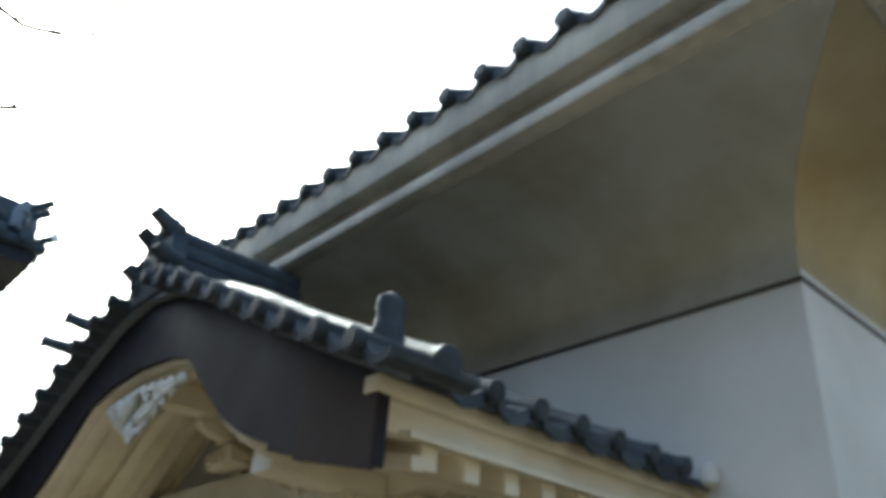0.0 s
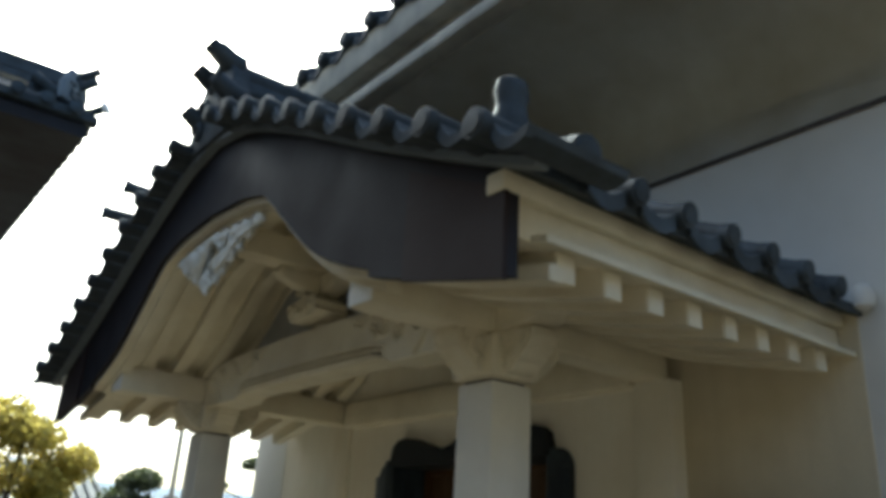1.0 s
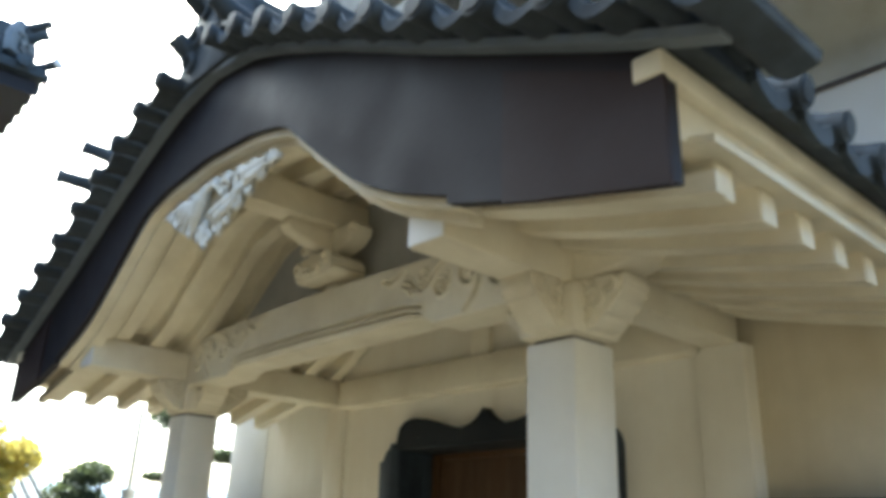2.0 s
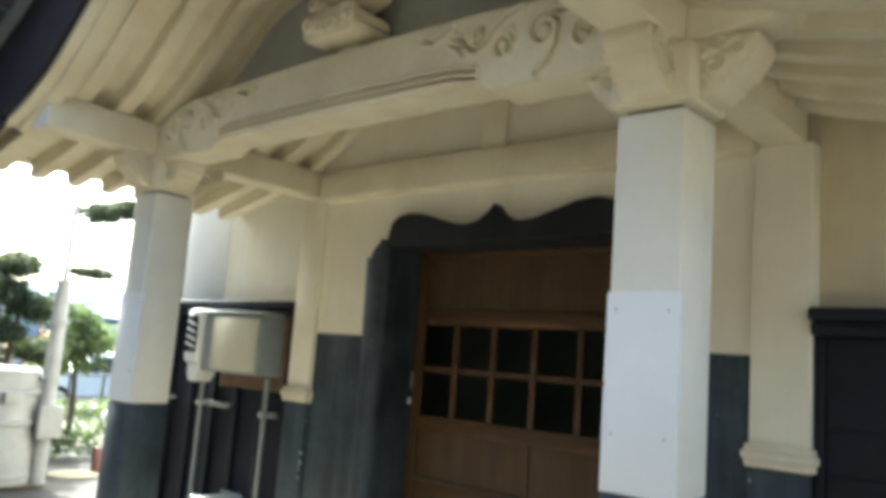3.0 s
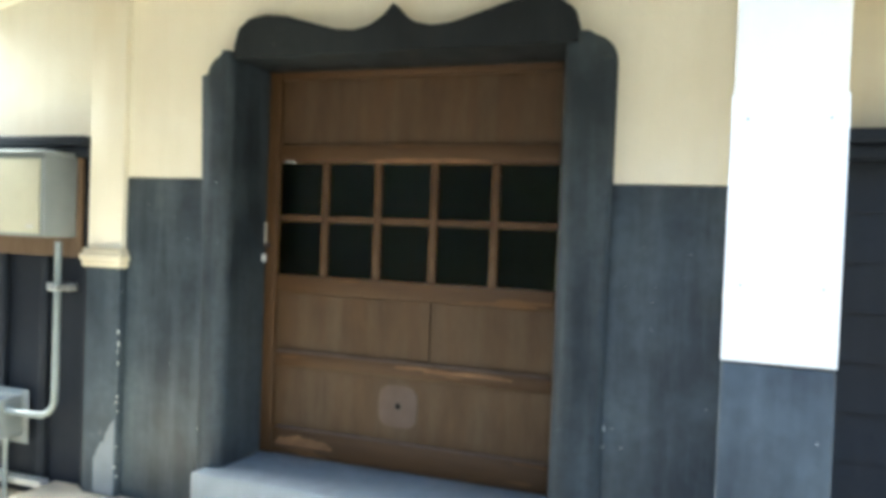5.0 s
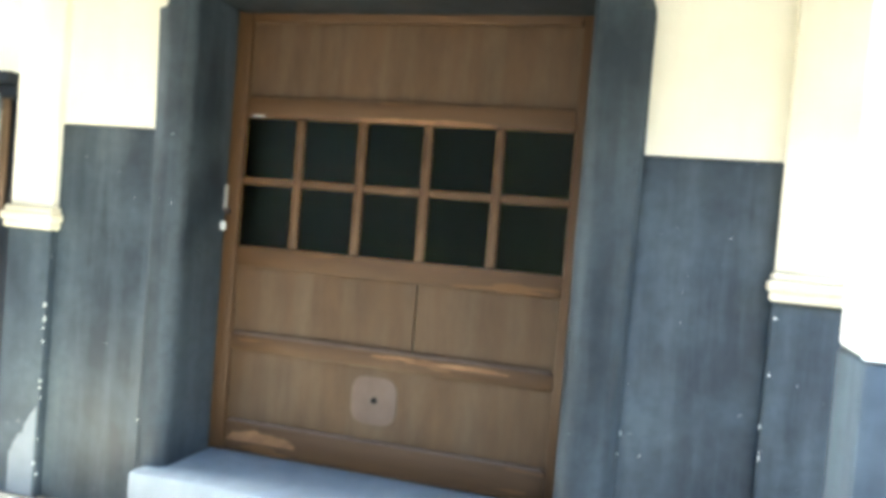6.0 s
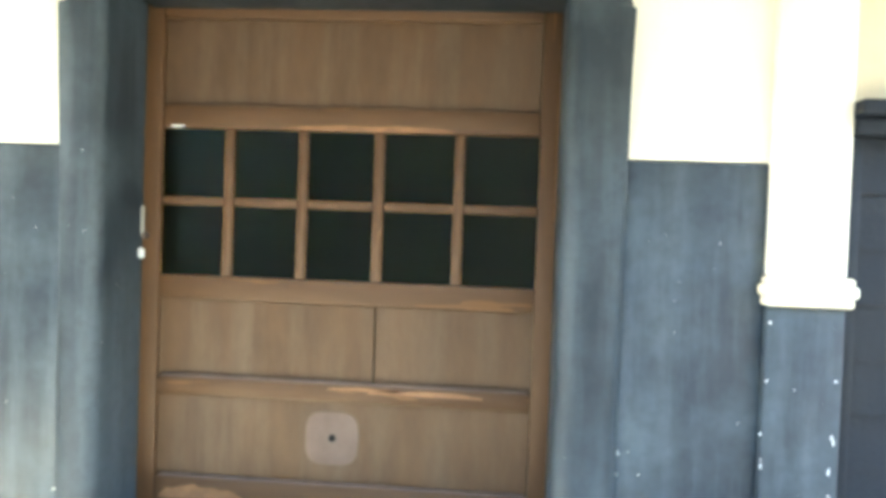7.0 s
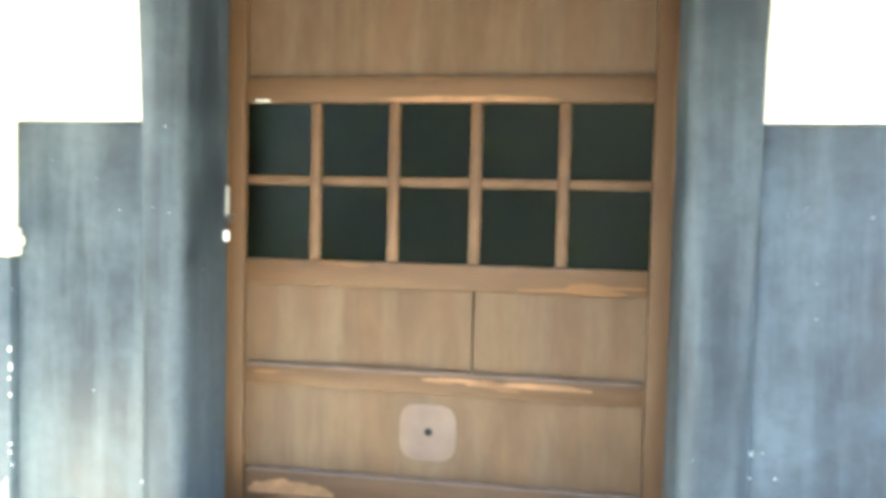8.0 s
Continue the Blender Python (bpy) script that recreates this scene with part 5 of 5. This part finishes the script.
for k in range(22):
    crown_clump(lv, (2.4 + 0.3 * k, 18.6 + 0.1 * math.sin(k), GZ + 0.32), (0.28, 0.35, 0.34), 130, 0.05, rng)
for k in range(6):
    crown_clump(lv, (5.0 + 0.22 * k, 14.9, GZ + 0.28), (0.24, 0.26, 0.28), 130, 0.045, rng)
part("leaves", lv, M_GREEN, hedge, kind="stuff", smooth=False)

shrubs = thing("shrub_row", (7.0, 26.5, GZ), "row of russet shrubs in front of the far house", "shrubs")
lv = bmesh.new()
for k in range(30):
    crown_clump(lv, (1.5 + 0.55 * k, 26.5 + 0.3 * math.sin(2.1 * k), GZ + 0.95 + 0.25 * math.sin(1.3 * k)), (0.55, 0.5, 0.95), 190, 0.09, rng)
part("leaves", lv, M_SHRUB, shrubs, kind="stuff", smooth=False)

# low railing and parked car
for i in range(14):
    p = thing("fence_post", (2.0 + 0.75 * i, 20.5, GZ), "dark iron fence post with two rails", "fence", "low railing")
    x = 2.0 + 0.75 * i
    part("post", boxes((x - 0.025, x + 0.025, 20.48, 20.53, GZ, GZ + 1.0), bevel=0.006), M_IRON, p)
    for z in (0.45, 0.92):
        part("rail", boxes((x + 0.026, x + 0.724, 20.49, 20.52, GZ + z, GZ + z + 0.035)), M_IRON, p)


def parked_car(x, y, mat, label):
    c = thing("parked_car", (x, y, GZ), label, "car")
    side = [(-2.0, 0.30), (-2.05, 0.62), (-1.9, 0.80), (-1.0, 0.90), (-0.45, 1.38), (0.75, 1.42), (1.45, 0.98), (1.95, 0.90), (2.05, 0.55), (2.0, 0.30)]
    bm = bmesh.new()
    prism(bm, [(x + u, GZ + v) for u, v in side], "y", y - 0.82, y + 0.82, bevel=0.09)
    part("body", bm, mat, c)
    bm = bmesh.new()
    prism(bm, [(x + u, GZ + v) for u, v in ((-0.85, 0.93), (-0.40, 1.30), (0.70, 1.34), (1.25, 0.97))], "y", y - 0.832, y + 0.832)
    part("side_window", bm, M_GLASSDARK, c)
    for u in (-1.28, 1.28):
        for s in (-1, 1):
            bm = bmesh.new()
            tube(bm, [(x + u, y + s * 0.68, GZ + 0.31), (x + u, y + s * 0.86, GZ + 0.31)], 0.31, 20)
            w = part("tyre", bm, M_RUBBER, c)
            bm = bmesh.new()
            tube(bm, [(x + u, y + s * 0.86, GZ + 0.31), (x + u, y + s * 0.875, GZ + 0.31)], 0.19, 16)
            part("rim", bm, M_STRUT, w)


parked_car(9.6, 22.6, M_CAR, "pale blue car parked beyond the railing")
parked_car(4.6, 23.5, M_PLASTIC, "white car parked beyond the railing")

# small marker with a pale cap
mk = thing("marker_post", (5.55, 13.6, GZ), "small weathered marker with a pale cap and a red box", "marker")
bm = bmesh.new()
lathe(bm, [(0.10, 0.0), (0.09, 0.1), (0.075, 0.14), (0.075, 0.72)], (5.55, 13.6, GZ), 12)
part("stem", bm, M_TANK, mk)
bm = bmesh.new()
lathe(bm, [(0.16, 0.72), (0.15, 0.78), (0.08, 0.86), (0.02, 0.88)], (5.55, 13.6, GZ), 14)
part("cap", bm, M_FRESH, mk)
part("red_box", boxes((5.32, 5.44, 13.50, 13.62, GZ, GZ + 0.34), bevel=0.01), M_RED, mk)
bm = bmesh.new()
lathe(bm, [(0.30, 0.0), (0.32, 0.03), (0.25, 0.05)], (5.0, 13.4, GZ), 18)
part("stone_pad", bm, M_STONE, label="flat round stone on the sandy ground", kind="structure")

# far low houses and hills
for x, y, w, h, mat, lab in ((4.2, 30.0, 6.0, 2.2, M_FAR, "low cream house with a grey tiled roof"), (14.0, 46.0, 24.0, 2.5, M_FARBLUE, "long low house under a pale blue roof")):
    ho = thing("far_house", (x, y, GZ), lab, "house")
    part("wall", boxes((x - w / 2, x + w / 2, y - 2.5, y + 2.5, GZ, h)), mat, ho)
    bm = bmesh.new()
    prism(bm, [(y - 3.2, h - 0.1), (y, h + 1.3), (y + 3.2, h - 0.1), (y + 3.2, h), (y, h + 1.5), (y - 3.2, h)], "x", x - w / 2 - 0.5, x + w / 2 + 0.5)
    part("roof", bm, M_TILE if w < 10 else M_FARBLUE, ho)
    if w < 10:
        for i in range(21):
            bm = bmesh.new()
            xx = x - w / 2 - 0.4 + 0.34 * i
            tube(bm, [(xx, y - 3.25, h + 0.03), (xx, y, h + 1.53)], 0.075, 8)
            part("roof_roll", bm, M_TILE, ho)
    for i in range(int(w / 2)):
        xx = x - w / 2 + 1 + 2 * i
        wi = part("window", boxes((xx - 0.5, xx + 0.5, y - 2.56, y - 2.48, 0.6, 1.7)), M_GLASSDARK, ho)
        part("frame", boxes((xx - 0.03, xx + 0.03, y - 2.6, y - 2.561, 0.6, 1.7)), M_STRUT, wi)
bm = bmesh.new()
n = 120
lo_l, hi_l = [], []
for k in range(n + 1):
    x = -260 + 620 * k / n
    lo_l.append((x, GZ - 2))
    hi_l.append((x, 9 + 7 * noise.noise((x * 0.012, 3.1, 0)) + 2.5 * noise.noise((x * 0.06, 1.7, 0))))
strip(bm, lo_l, hi_l, "y", 240, 262)
part("backdrop", bm, M_HILL, label="hazy wooded hills in the distance", kind="structure")

# bare twigs of a tall tree that reaches over the yard
tw = thing("bare_branch", (1.2, 8.6, GZ), "thin bare branches of a tall tree", "tree")
bm = bmesh.new()
tube(bm, [(-1.6, 9.6, GZ), (-1.5, 9.6, 3.0), (-1.3, 9.5, 6.0), (-1.0, 9.4, 8.2)], [0.10, 0.085, 0.06, 0.04], 8)
part("trunk", bm, M_BARK, tw)
rng = random.Random(21)
for k0, pts in enumerate((((-0.75, 9.5, 8.9), (-0.2, 9.5, 8.72), (0.21, 9.5, 8.50), (0.49, 9.5, 8.43), (0.86, 9.5, 8.55), (1.41, 9.5, 8.90)), ((-0.5, 9.5, 8.8), (0.3, 9.6, 9.2), (1.26, 9.5, 9.42), (1.81, 9.5, 9.76)), ((-1.2, 9.5, 6.9), (-0.2, 9.5, 7.1), (0.62, 9.5, 7.24), (0.79, 9.5, 7.34)))):
    bm = bmesh.new()
    n = len(pts)
    tube(bm, [Vector(q) for q in pts], [0.052 * (1 - 0.45 * k / n) for k in range(n)], 6)
    for k in range(1, n):
        o = Vector(pts[k]).lerp(Vector(pts[k - 1]), 0.4)
        for _ in range(2):
            e1 = o + Vector((rng.uniform(0.05, 0.22), rng.uniform(-0.1, 0.1), rng.uniform(-0.1, 0.2)))
            tube(bm, [o, o.lerp(e1, 0.5) + Vector((0, 0, 0.02)), e1], [0.022, 0.018, 0.013], 5)
    part("twig", bm, M_BARK, tw)
bm = bmesh.new()
tube(bm, [(-1.0, 9.4, 8.2), (-0.75, 9.5, 8.9)], [0.03, 0.016], 6)
tube(bm, [(-1.3, 9.5, 6.0), (-1.2, 9.5, 6.9)], [0.04, 0.016], 6)
part("fork", bm, M_BARK, tw)

# plain unseen walls behind, added to hold back the south and west sky
part("yard_wall_south", boxes((-5.0, 14.0, -6.4, -6.0, GZ, 6.2)), M_SCREEN, label="plain unseen wall added to hold back sky light", kind="structure")
part("yard_wall_west", boxes((-5.4, -5.0, -6.4, 10.0, GZ, 7.5)), M_SCREEN, label="plain unseen wall added to hold back sky light", kind="structure")
